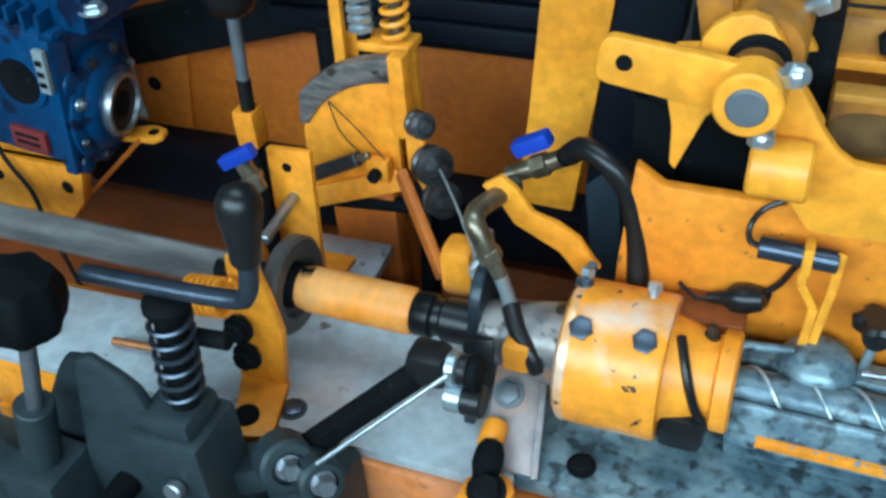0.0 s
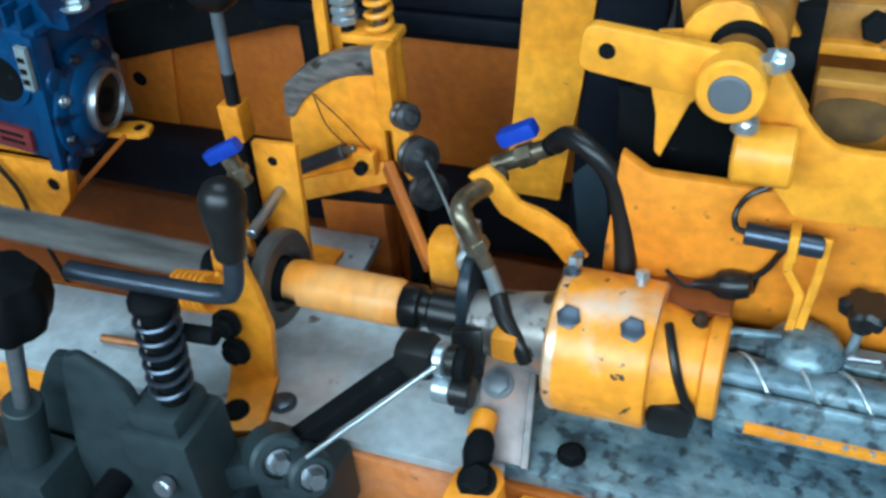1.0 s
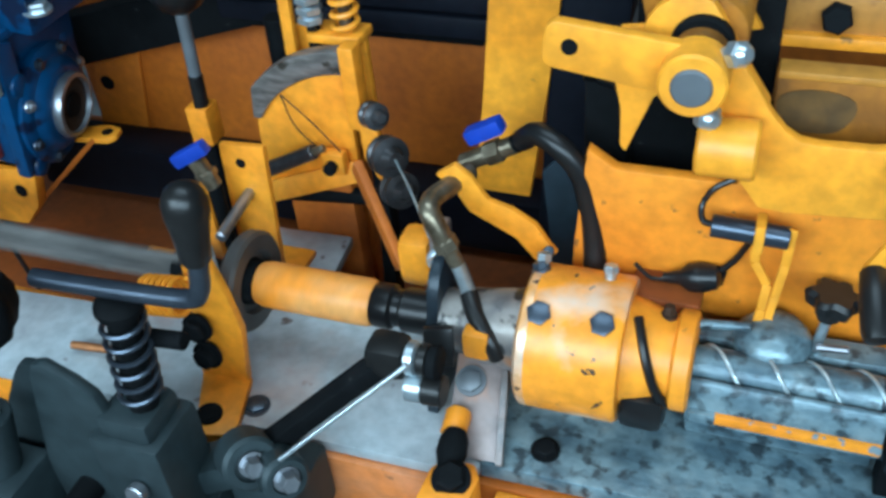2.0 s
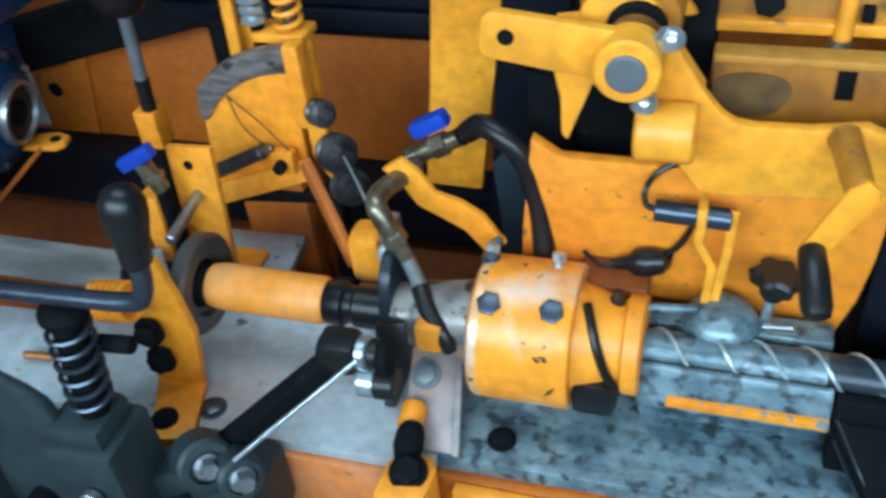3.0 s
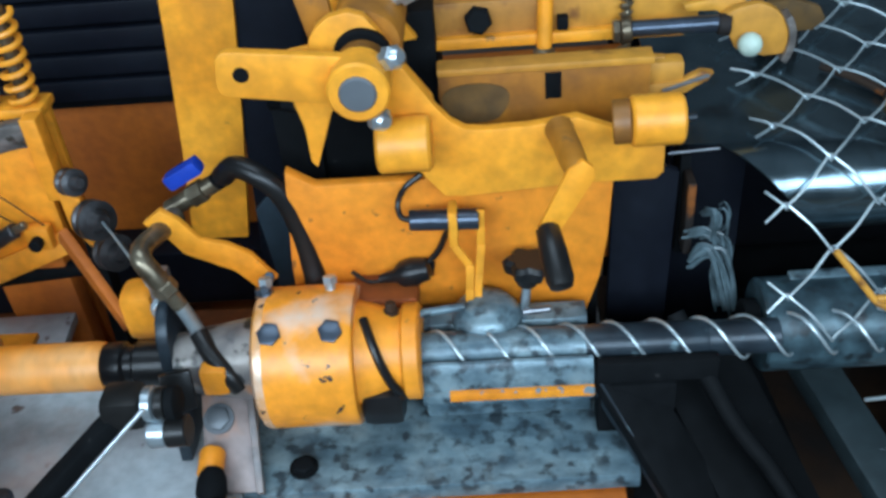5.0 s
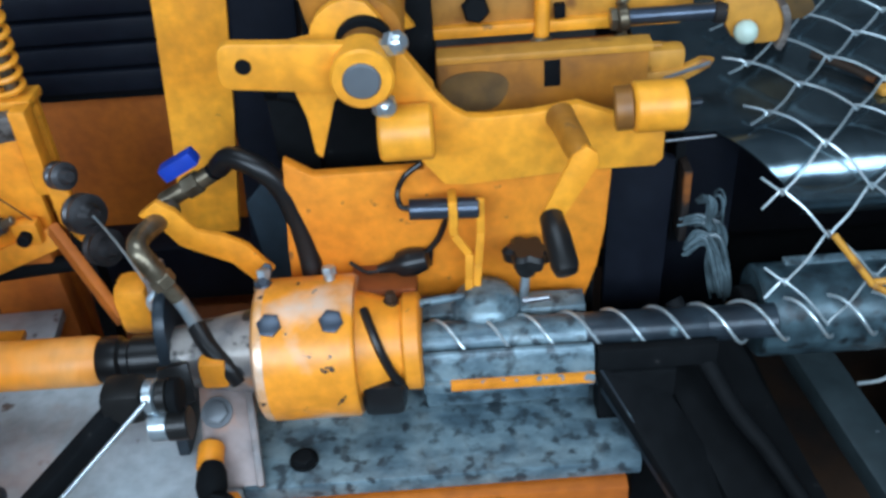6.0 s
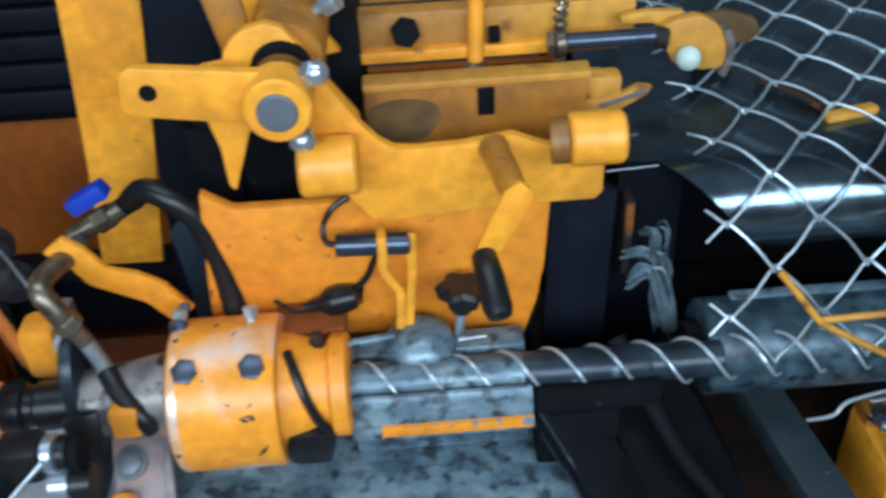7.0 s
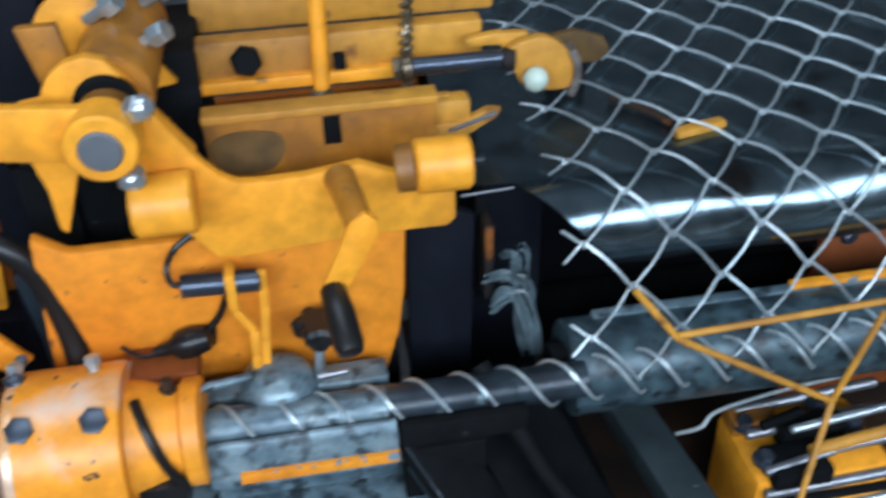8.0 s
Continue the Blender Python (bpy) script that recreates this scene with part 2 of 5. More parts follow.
def pipe(points, r, seg=10, smooth=6, bm=None):
    """A round bar or cable swept along a smooth line through the points."""
    pts = [Vector(p) for p in points]
    if smooth > 1 and len(pts) > 2:
        ext = [2 * pts[0] - pts[1]] + pts + [2 * pts[-1] - pts[-2]]
        line = []
        for i in range(1, len(ext) - 2):
            a, b, c, d = ext[i - 1:i + 3]
            for k in range(smooth):
                t = k / smooth
                line.append(0.5 * ((2 * b) + (c - a) * t + (2 * a - 5 * b + 4 * c - d) * t * t + (3 * b - a - 3 * c + d) * t ** 3))
        pts = line + [pts[-1]]
    made = bm or bmesh.new()
    rings, nrm = [], (pts[1] - pts[0]).orthogonal().normalized()
    for i, p in enumerate(pts):
        d = (pts[min(i + 1, len(pts) - 1)] - pts[max(i - 1, 0)]).normalized()
        nrm = (nrm - d * nrm.dot(d)).normalized()
        bi = d.cross(nrm)
        rings.append([made.verts.new(p + (nrm * math.cos(t) + bi * math.sin(t)) * r) for t in [2 * math.pi * k / seg for k in range(seg)]])
    for u, v in zip(rings, rings[1:]):
        for k in range(seg):
            made.faces.new((u[k], u[(k + 1) % seg], v[(k + 1) % seg], v[k]))
    made.faces.new(rings[0][::-1])
    made.faces.new(rings[-1])
    return made


def plate(outline, y, thick, bevel=0.002, axis="y"):
    """A flat plate cut to an outline in (x, z) at depth y (front face), or in (x, y) at height y for axis z, (y, z) for axis x."""
    bm = bmesh.new()
    if axis == "y":
        vs = [bm.verts.new((a, y, b)) for a, b in outline]
        off = Vector((0, thick, 0))
    elif axis == "z":
        vs = [bm.verts.new((a, b, y)) for a, b in outline]
        off = Vector((0, 0, -thick))
    else:
        vs = [bm.verts.new((y, a, b)) for a, b in outline]
        off = Vector((thick, 0, 0))
    f = bm.faces.new(vs)
    g = bmesh.ops.extrude_face_region(bm, geom=[f])
    bmesh.ops.translate(bm, vec=off, verts=[v for v in g["geom"] if isinstance(v, bmesh.types.BMVert)])
    return rounded(bm, bevel)


def arc(cx, cz, r, a0, a1, n=8):
    return [(cx + r * math.cos(radians(a0 + (a1 - a0) * k / n)), cz + r * math.sin(radians(a0 + (a1 - a0) * k / n))) for k in range(n + 1)]


def hexbolt(p, d, r, h, bm=None, washer=True):
    """Hex head with chamfer and washer, seated at p, pointing along d."""
    p, d = Vector(p), Vector(d).normalized()
    made = bm or bmesh.new()
    if washer:
        lathe(p - d * 0.002, d, [(0, r * 1.3), (0.004, r * 1.3)], 20, made)
    lathe(p, d, [(0, r), (h * 0.8, r), (h, r * 0.82)], 6, made)
    return made


def coil(p, q, radius, wire, turns, per=16, seg=7):
    p, q = Vector(p), Vector(q)
    d = (q - p)
    a = d.orthogonal().normalized()
    b = d.normalized().cross(a)
    n = int(turns * per)
    pts = [p + d * (k / n) + (a * math.cos(2 * math.pi * k / per) + b * math.sin(2 * math.pi * k / per)) * radius for k in range(n + 1)]
    return pipe(pts, wire, seg, 1)


# ---- the hall ----
def hall():
    tagged(part("floor", box(-4, 4, -3, 3, -0.1, 0, 0), CONCRETE), "grey stained concrete workshop floor", "floor", kind="structure")
    tagged(part("wall_north", box(-4, 4, 3, 3.2, 0, 4, 0), PLASTER), "dim grey plaster workshop wall", "wall", kind="structure")
    tagged(part("wall_east", box(4, 4.2, -3.2, 3.2, 0, 4, 0), PLASTER), "dim grey plaster workshop wall", "wall", kind="structure")
    tagged(part("wall_west", box(-4.2, -4, -3.2, 3.2, 0, 4, 0), PLASTER), "dim grey plaster workshop wall", "wall", kind="structure")
    w = box(-4, 4, -3.2, -3, 0, 1.9, 0)
    for x0, x1, z0, z1 in ((-4, -2.8, 1.9, 3.3), (3.3, 4, 1.9, 3.3), (-4, 4, 3.3, 4)):
        box(x0, x1, -3.2, -3, z0, z1, 0, w)
    tagged(part("wall_south", w, PLASTER), "dim grey plaster wall with a high window", "wall", kind="structure")
    # unseen ceiling, left open above the added overhead lamp
    c = box(-4, -1.5, -3.2, 3.2, 4, 4.2, 0)
    for x0, x1, y0, y1 in ((0.9, 4, -3.2, 3.2), (-1.5, 0.9, -3.2, -0.7), (-1.5, 0.9, 0.5, 3.2)):
        box(x0, x1, y0, y1, 4, 4.2, 0, c)
    tagged(part("ceiling", c, PLASTER), "grey workshop ceiling with an opening for the added top light", "ceiling", kind="structure")


hall()

AXIS = (0.04, 0.88)  # y and z of the machine's spindle line


# ---- machine bed ----
def machine_bed():
    bed = thing("machine_bed", "orange welded steel bed with a scuffed grey-white top plate", "machine bed")
    part("top_plate", plate([(-0.80, -0.094), (-0.052, -0.082), (-0.052, 0.130), (-0.34, 0.145), (-0.352, 0.27), (-0.50, 0.265), (-0.50, 0.06), (-0.80, 0.045)], 0.772, 0.016, 0.002, "z"), WHITE, bed, "scuffed grey-white top plate")
    part("front_beam", box(-0.338, -0.055, -0.092, -0.045, 0.66, 0.754, 0.004), RUBBED, bed, "orange front beam rubbed to salmon pink")
    part("front_beam", box(-0.053, 0.37, -0.078, -0.035, 0.66, 0.752, 0.004), PANEL, bed, "dull brown-orange front beam")
    part("front_beam", box(-0.82, -0.340, -0.092, -0.045, 0.66, 0.754, 0.004), ORANGE, bed, "orange front beam")
    part("rear_beam", box(-0.82, 0.40, 0.02, 0.07, 0.66, 0.754, 0.004), ORANGE, bed)
    for x in (-0.78, -0.42, -0.05, 0.33):
        part("leg", box(x - 0.03, x + 0.03, -0.10, -0.04, 0.0, 0.66, 0.004), ORANGE, bed)
        part("leg", box(x - 0.03, x + 0.03, 0.30, 0.36, 0.0, 0.60, 0.004), ORANGE, bed)
    part("drip_pan", box(-1.20, 0.10, 0.075, 0.60, 0.585, 0.60, 0.002), PAN, bed, "brown-orange drip pan under the bed")
    part("drip_pan_rim", box(-1.20, 0.10, 0.60, 0.612, 0.585, 0.68, 0.002), PAN, bed)
    for x, y, r in ((-0.334, -0.058, 0.013),):
        part("table_bolt", hexbolt((x, y, 0.772), (0, 0, 1), r, 0.006), BLUING, bed)
    part("front_lug", box(-0.03, 0.07, -0.095, -0.079, 0.69, 0.750, 0.004), ORANGE, bed)
    part("front_lug", box(0.17, 0.235, -0.095, -0.079, 0.69, 0.750, 0.004), OILY, bed)


machine_bed()


def base_plate():
    base = thing("base_plate", "greasy grey steel base plate smeared with dirty oil", "steel plate")
    part("plate", plate([(-0.05, -0.072), (0.385, -0.064), (0.392, 0.05), (0.36, 0.13), (-0.05, 0.12)], 0.779, 0.022, 0.003, "z"), GREASE, base)
    for x, y in ((0.014, -0.036),):
        part("plate_bolt", hexbolt((x, y, 0.780), (0, 0, 1), 0.0125, 0.008), SOOT, base)


base_plate()


# ---- spindle ----
def spindle_housing():
    y, z = AXIS
    h = thing("spindle_housing", "chipped orange drum-shaped spindle housing with bolted cap", "bearing housing")
    part("drum", lathe((-0.018, y, z), (1, 0, 0), [(0, 0.060), (0.0, 0.074), (0.004, 0.079), (0.100, 0.079), (0.104, 0.076), (0.104, 0.05)], 56), DRUMPAINT, h, "orange drum with dark paint chips")
    # rubbed rim whose pale blotches also carry the glare on the bevel
    part("worn_glare_rim", lathe((-0.022, y, z), (1, 0, 0), [(0, 0.052), (0, 0.073), (0.004, 0.0783), (0.009, 0.0795), (0.013, 0.0790)], 56), RIM, h, "rim rubbed to bare metal, with pale patches for window glare")
    part("foot", box(-0.028, 0.076, 0.03, 0.10, 0.775, 0.83, 0.004), DRUMPAINT, h)
    part("neck", lathe((0.083, y, z), (1, 0, 0), [(0, 0.060), (0.018, 0.056), (0.044, 0.047), (0.056, 0.047)], 40), ORANGE, h)
    # added ledge: its brown paints the shade and rust behind the neck
    part("neck_shade_shelf", box(0.078, 0.152, 0.072, 0.121, 0.902, 0.928, 0.004), PAN, h, "added brown shelf for the shade and rust behind the neck")
    part("flange_bolt", hexbolt((0.124, y + 0.012, z + 0.048), (0, 0.1, 1), 0.0065, 0.012), RUST, h, "rusty bolt")
    strap = [(0.096 + 0.0400 * k / 9, y - (0.0585 - 0.0010 * k) * math.sin(radians(10 + 13 * k)), z + (0.0585 - 0.0010 * k) * math.cos(radians(10 + 13 * k))) for k in range(10)]
    part("rubber_strap", pipe(strap, 0.0052, 8, 3), BLACK, h, "black rubber strap")
    part("flange", lathe((0.134, y, z), (1, 0, 0), [(0, 0.050), (0.003, 0.054), (0.018, 0.054), (0.021, 0.050), (0.021, 0.033)], 44), ORANGE, h)
    d = Vector((0, -0.50, 0.866))
    for x in (0.0, 0.065):
        p = Vector((x, y, z)) + d * 0.079
        part("cap_bolt", hexbolt(p, d, 0.0132, 0.0045, None, False), BLUING, h, "dark worn bolt head")
    for x, a in ((-0.012, 20), (0.060, 17)):
        d2 = Vector((0, math.sin(radians(a)), math.cos(radians(a))))
        p = Vector((x, y, z)) + d2 * 0.076
        bm = rod(p, p + d2 * 0.012, 0.006)
        part("set_screw", hexbolt(p + d2 * 0.010, d2, 0.0082, 0.008, bm, False), ZINC, h, "bright set screw")
    part("set_screw", hexbolt((-0.013, 0.060, 0.955), (-0.4, 0.25, 0.9), 0.008, 0.009), BLUING, h)
    part("rubber_block", box(0.086, 0.134, -0.020, 0.030, 0.822, 0.868, 0.012), BLACK, h, "black rubber block under the neck")
    # the left end: worn steel side plate with rubber pads
    part("side_plate", plate([(-0.015, 0.775), (0.10, 0.775), (0.105, 0.90), *arc(0.06, 0.915, 0.042, -10, 180, 8), (0.0, 0.86)], -0.132, 0.014, 0.003, "x"), OILDARK, h, "oil-dark steel side plate")
    part("rear_sleeve", lathe((-0.118, y, z), (1, 0, 0), [(0, 0.034), (0.078, 0.046), (0.100, 0.050)], 32), SMEAR, h, "stained steel sleeve")
    part("sleeve_patch", box(-0.084, -0.054, -0.010, 0.012, 0.872, 0.908, 0.006), ORANGE, h)
    part("rubber_pad", beam((-0.108, -0.018, 0.862), (-0.112, -0.002, 0.905), 0.034, 0.012, 0.004), BLACK, h, "black rubber pad")


spindle_housing()


def spindle_tube():
    """Turning tube with its black coupling and the face disc, origin on the spindle line."""
    s = thing("spindle_tube", "orange spindle tube with a black slotted coupling, turning fast", "spindle", at=(-0.28, *AXIS))
    part("tube", lathe((-0.073, 0, 0), (1, 0, 0), [(0, 0.020), (0.0, 0.026), (0.012, 0.0285), (0.140, 0.0285), (0.148, 0.026)], 32), HUB, s, "orange painted tube rubbed pale")
    part("coupling", lathe((0.075, 0, 0), (1, 0, 0), [(0, 0.024), (0.004, 0.0265), (0.022, 0.0265), (0.026, 0.022), (0.034, 0.022), (0.038, 0.026), (0.078, 0.026)], 28), BLACK, s, "black coupling")
    part("key", box(0.080, 0.100, -0.005, 0.005, 0.0245, 0.0305, 0.001), SOOT, s)
    part("flat", box(-0.070, -0.055, -0.007, 0.007, 0.022, 0.0305, 0.001), SOOT, s)
    part("face_disc", lathe((-0.100, 0, 0), (1, 0, 0), [(0, 0.058), (0.004, 0.062), (0.017, 0.062), (0.021, 0.058), (0.021, 0.040), (0.012, 0.037)], 44), DISC, s, "grimy grey-brown face disc")
    part("disc_hub", lathe((-0.090, 0, 0), (1, 0, 0), [(0, 0.03), (0.014, 0.026), (0.018, 0.018)], 28), SOOT, s)
    return s


SPINDLE = spindle_tube()


def drive_shaft():
    s = thing("winding_blade", "pale worn flat winding blade, turning fast", "winding blade", at=(-0.80, *AXIS))
    part("blade", box(-0.75, 0.345, -0.026, 0.026, -0.005, 0.005, 0.002), PALE, s, "pale flat steel blade")
    part("blade_end", lathe((0.330, 0, 0), (1, 0, 0), [(0, 0.020), (0.10, 0.020)], 20), SOOT, s)
    part("blade_tail", lathe((-0.78, 0, 0), (1, 0, 0), [(0, 0.03), (0.05, 0.03)], 20), SOOT, s)
    return s


SHAFT = drive_shaft()


def brackets():
    far = thing("far_bracket", "orange upright bracket with one round hole", "bracket")
    part("upright", plate([(-0.452, 0.78), (-0.392, 0.78), (-0.378, 1.005), (-0.440, 1.002)], 0.14, 0.010, 0.002), ORANGE, far)
    part("foot", box(-0.455, -0.385, 0.14, 0.22, 0.772, 0.781, 0.002), ORANGE, far)
    part("hole", lathe((-0.414, 0.1385, 0.978), (0, 1, 0), [(0, 0.0065), (0.004, 0.0065)], 18), SOOT, far)
    part("hole", lathe((-0.425, 0.1385, 0.855), (0, 1, 0), [(0, 0.012), (0.004, 0.012)], 18), SOOT, far)
    part("pin", rod((-0.412, 0.142, 0.934), (-0.408, 0.055, 0.927), 0.0072), STEEL, far, "bare steel pin")
    near = thing("near_bracket", "orange upright bracket bolted to the bed plate", "bracket")
    part("upright", plate([(-0.422, 0.775), (-0.358, 0.775), (-0.344, 0.87), (-0.352, 0.925), (-0.365, 0.975), (-0.398, 0.975), (-0.406, 0.90)], -0.034, 0.012, 0.003), ORANGE, near)
    part("foot", plate([(-0.378, -0.124), (-0.334, -0.112), (-0.336, -0.095), (-0.356, -0.024), (-0.424, -0.024)], 0.783, 0.011, 0.003, "z"), ORANGE, near)
    part("foot_bolt", hexbolt((-0.376, -0.093, 0.784), (0, 0, 1), 0.0125, 0.004), SOOT, near)
    for x, z in ((-0.394, 0.876), (-0.392, 0.832)):
        b = rod((x, -0.030, z), (x, -0.055, z), 0.008)
        part("lock_bolt", hexbolt((x, -0.046, z), (0, -1, 0.1), 0.0145, 0.013, b), SOOT, near, "black hex lock bolt")
    part("spring", coil((-0.432, -0.062, 0.934), (-0.384, -0.062, 0.940), 0.021, 0.0030, 6), ORANGE, near, "small orange coil spring")
    white = part("white_wedge", beam((-0.402, 0.02, 0.945), (-0.385, 0.0, 0.90), 0.012, 0.016, 0.002), TAG, near)


brackets()


# ---- front tools on the bed ----
def spring_plunger():
    t = thing("spring_plunger", "dark iron plunger clamp with coil spring and crank lever", "clamp")
    top, low = Vector((-0.331, -0.2, 1.064)), Vector((-0.347, -0.2, 0.938))
    d = top - low
    body = box(-0.400, -0.318, -0.240, -0.165, 0.775, 0.905, 0.007)
    box(-0.388, -0.328, -0.232, -0.172, 0.900, 0.930, 0.010, body)
    part("body", body, DARK, t, "dark green-grey iron body")
    part("stand", box(-0.41, -0.31, -0.25, -0.16, 0.0, 0.776, 0.004), DARK, t)
    part("spring", coil(low, top - d * 0.05, 0.0200, 0.0029, 6.5), BLUING, t, "dark steel coil spring")
    part("stem", rod(low - d * 0.2, top, 0.015), SOOT, t)
    part("collar", lathe(top - d * 0.05, d, [(0, 0.018), (0.003, 0.0225), (0.009, 0.0225), (0.013, 0.018), (0.016, 0.012)], 26), SOOT, t)
    part("side_stud", rod((-0.335, -0.18, 1.005), (-0.290, -0.18, 1.010), 0.009), SOOT, t)
    lever = part("crank_lever", pipe([(-0.418, -0.2, 1.079), (-0.33, -0.2, 1.083), (-0.255, -0.2, 1.089), (-0.238, -0.2, 1.100), (-0.231, -0.2, 1.125), (-0.228, -0.2, 1.155)], 0.0088, 14), BLUING, t, "blued steel crank lever")
    part("grip", lathe((-0.2305, -0.2, 1.136), (0.11, -0.0, 1), [(0, 0.011), (0.004, 0.0135), (0.025, 0.0145), (0.050, 0.0185), (0.062, 0.0188), (0.072, 0.015), (0.077, 0.008), (0.0785, 0.002)], 28), BLACK, lever, "glossy black plastic grip")
    part("body_screw", rod((-0.352, -0.243, 0.845), (-0.352, -0.255, 0.847), 0.011), STEEL, t)
    near = [(-0.525, 0.70), (-0.491, 0.824), (-0.456, 0.962), (-0.448, 0.980), (-0.434, 0.985), (-0.402, 0.968), (-0.383, 0.952), (-0.378, 0.93), (-0.37, 0.85), (-0.37, 0.70)]
    back = [(-0.60, 0.70), (-0.55, 0.859), (-0.505, 0.932), (-0.492, 0.949), (-0.474, 0.953), (-0.460, 0.93), (-0.45, 0.85), (-0.45, 0.70)]
    for fin, y in ((near, -0.225), (back, -0.205)):
        part("cheek_plate", plate(fin, y, 0.014, 0.005), DARK, t, "dark curved cheek plate")
    part("cross_bolt", rod((-0.445, -0.275, 0.79), (-0.44, -0.16, 0.80), 0.016), SOOT, t)
    part("ear_bolt", hexbolt((-0.30, -0.25, 0.77), (0.3, -1, 0.2), 0.02, 0.02), SOOT, t)


spring_plunger()


def hand_knob():
    k = thing("knob_lever", "large black hand knob on a bare steel stem", "hand knob")
    p = Vector((-0.464, -0.25, 1.032))
    part("knob", lobed(p, (0.20, 0.05, 1), [(0, 0.016), (0.006, 0.028), (0.02, 0.040), (0.040, 0.044), (0.058, 0.042), (0.074, 0.034), (0.079, 0.01)], 7, 0.10), SOOT, k, "black fluted knob")
    part("stem", rod((-0.508, -0.25, 0.895), p, 0.0085), STEEL, k, "bare steel stem")
    part("sleeve", rod((-0.530, -0.25, 0.82), (-0.500, -0.25, 0.925), 0.0205), DARK, k)
    part("fork", box(-0.565, -0.49, -0.285, -0.215, 0.70, 0.83, 0.008), DARK, k, "dark iron fork")
    part("post", box(-0.55, -0.505, -0.27, -0.23, 0.0, 0.70, 0.004), DARK, k)
    part("base_casting", box(-0.80, -0.43, -0.33, -0.135, 0.0, 0.705, 0.012), DARK, k, "dark iron base casting")
    part("casting_bolt", hexbolt((-0.60, -0.25, 0.705), (0, -0.1, 1), 0.013, 0.012), STEEL, k)
    part("casting_rib", beam((-0.72, -0.20, 0.72), (-0.57, -0.24, 0.74), 0.03, 0.05, 0.006), DARK, k)


hand_knob()


def link_arm():
    a = thing("link_arm", "black flat link arm with clamp rings and a bright rod", "link arm")
    p, q = Vector((-0.262, -0.165, 0.838)), Vector((-0.134, -0.092, 0.938))
    part("bar", beam(p, q, 0.023, 0.022, 0.004), SOOT, a, "black steel bar")
    part("knuckle", box(-0.150, -0.108, -0.108, -0.070, 0.926, 0.964, 0.010), BLACK, a, "black rubber knuckle")
    for x, r, mt in ((-0.109, 0.0175, ZINC), (-0.097, 0.0165, BLACK), (-0.086, 0.0175, SOOT)):
        part("ring", lathe((x, -0.090, 0.947), (1, 0, 0.03), [(0, r - 0.003), (0.002, r), (0.010, r), (0.012, r - 0.003)], 26), mt, a, "bright clamp ring" if mt is ZINC else "")
    part("lower_ring", lathe((-0.110, -0.098, 0.915), (1, 0, 0.03), [(0, 0.013), (0.002, 0.016), (0.018, 0.016), (0.020, 0.013)], 22), ZINC, a, "bright clamp ring")
    part("lower_sleeve", rod((-0.092, -0.098, 0.915), (-0.070, -0.098, 0.916), 0.016), BLACK, a)
    part("pull_rod", rod((-0.214, -0.192, 0.876), (-0.091, -0.128, 0.979), 0.0026, 10), ZINC, a, "thin bright pull rod")
    part("pivot_arm", beam((-0.33, -0.175, 0.80), (-0.255, -0.17, 0.842), 0.05, 0.034, 0.008), DARK, a)
    for c, r in (((-0.258, -0.185, 0.853), 0.030), ((-0.219, -0.187, 0.846), 0.025)):
        d = Vector((0.72, -0.58, 0.36))
        part("pivot_boss", lathe(c, d, [(-0.02, r), (0.012, r), (0.016, r - 0.004), (0.016, r * 0.62), (0.010, r * 0.58)], 30), DARK, a)
        part("pivot_bolt", hexbolt(Vector(c) + d.normalized() * 0.012, d, 0.0105, 0.018), STEEL, a, "bare steel pivot bolt")
    part("bracket", box(-0.30, -0.22, -0.18, -0.10, 0.70, 0.79, 0.006), DARK, a)


link_arm()


def clamp_bracket():
    c = thing("clamp_bracket", "pinkish worn steel clamp bracket with a screw jack", "bracket")
    bm = bmesh.new()
    vs = [bm.verts.new(v) for v in ((-0.104, 0.030, 0.842), (-0.050, 0.030, 0.846), (-0.032, -0.068, 0.780), (-0.092, -0.068, 0.777))]
    f = bm.faces.new(vs)
    g = bmesh.ops.extrude_face_region(bm, geom=[f])
    bmesh.ops.translate(bm, vec=(0, 0.012, -0.016), verts=[v for v in g["geom"] if isinstance(v, bmesh.types.BMVert)])
    part("sloping_plate", rounded(bm, 0.004), SMEAR2, c, "rubbed pinkish-grey plate")
    part("edge_rail", beam((-0.046, 0.03, 0.848), (-0.028, -0.072, 0.782), 0.008, 0.016, 0.002), WORN, c)
    n = Vector((0, -0.54, 0.84))
    part("plate_bolt", hexbolt((-0.080, 0.000, 0.8265), n, 0.0135, 0.008), SHAFTEND, c, "grey hex bolt")
    part("jack_socket", lathe((-0.084, -0.030, 0.810), (0, -0.75, -0.25), [(0, 0.012), (0.004, 0.0145), (0.030, 0.0145), (0.032, 0.010)], 22), ORANGE, c, "orange socket")
    part("jack_screw", lathe((-0.080, -0.058, 0.806), (0.10, -0.85, -0.15), [(0, 0.012), (0.010, 0.016), (0.026, 0.017), (0.040, 0.013), (0.055, 0.011)], 22), SOOT, c, "black jack screw")
    part("jack_foot", plate([(-0.096, -0.150), (-0.042, -0.150), (-0.038, -0.105), (-0.048, -0.088), (-0.082, -0.088), (-0.094, -0.105)], 0.800, 0.07, 0.006, "z"), ORANGE, c, "orange jack foot")
    part("foot_nut", hexbolt((-0.066, -0.116, 0.802), (0.05, -0.25, 1), 0.0165, 0.013), SOOT, c)
    part("foot_post", box(-0.095, -0.040, -0.140, -0.092, 0.0, 0.731, 0.004), ORANGE, c)



clamp_bracket()


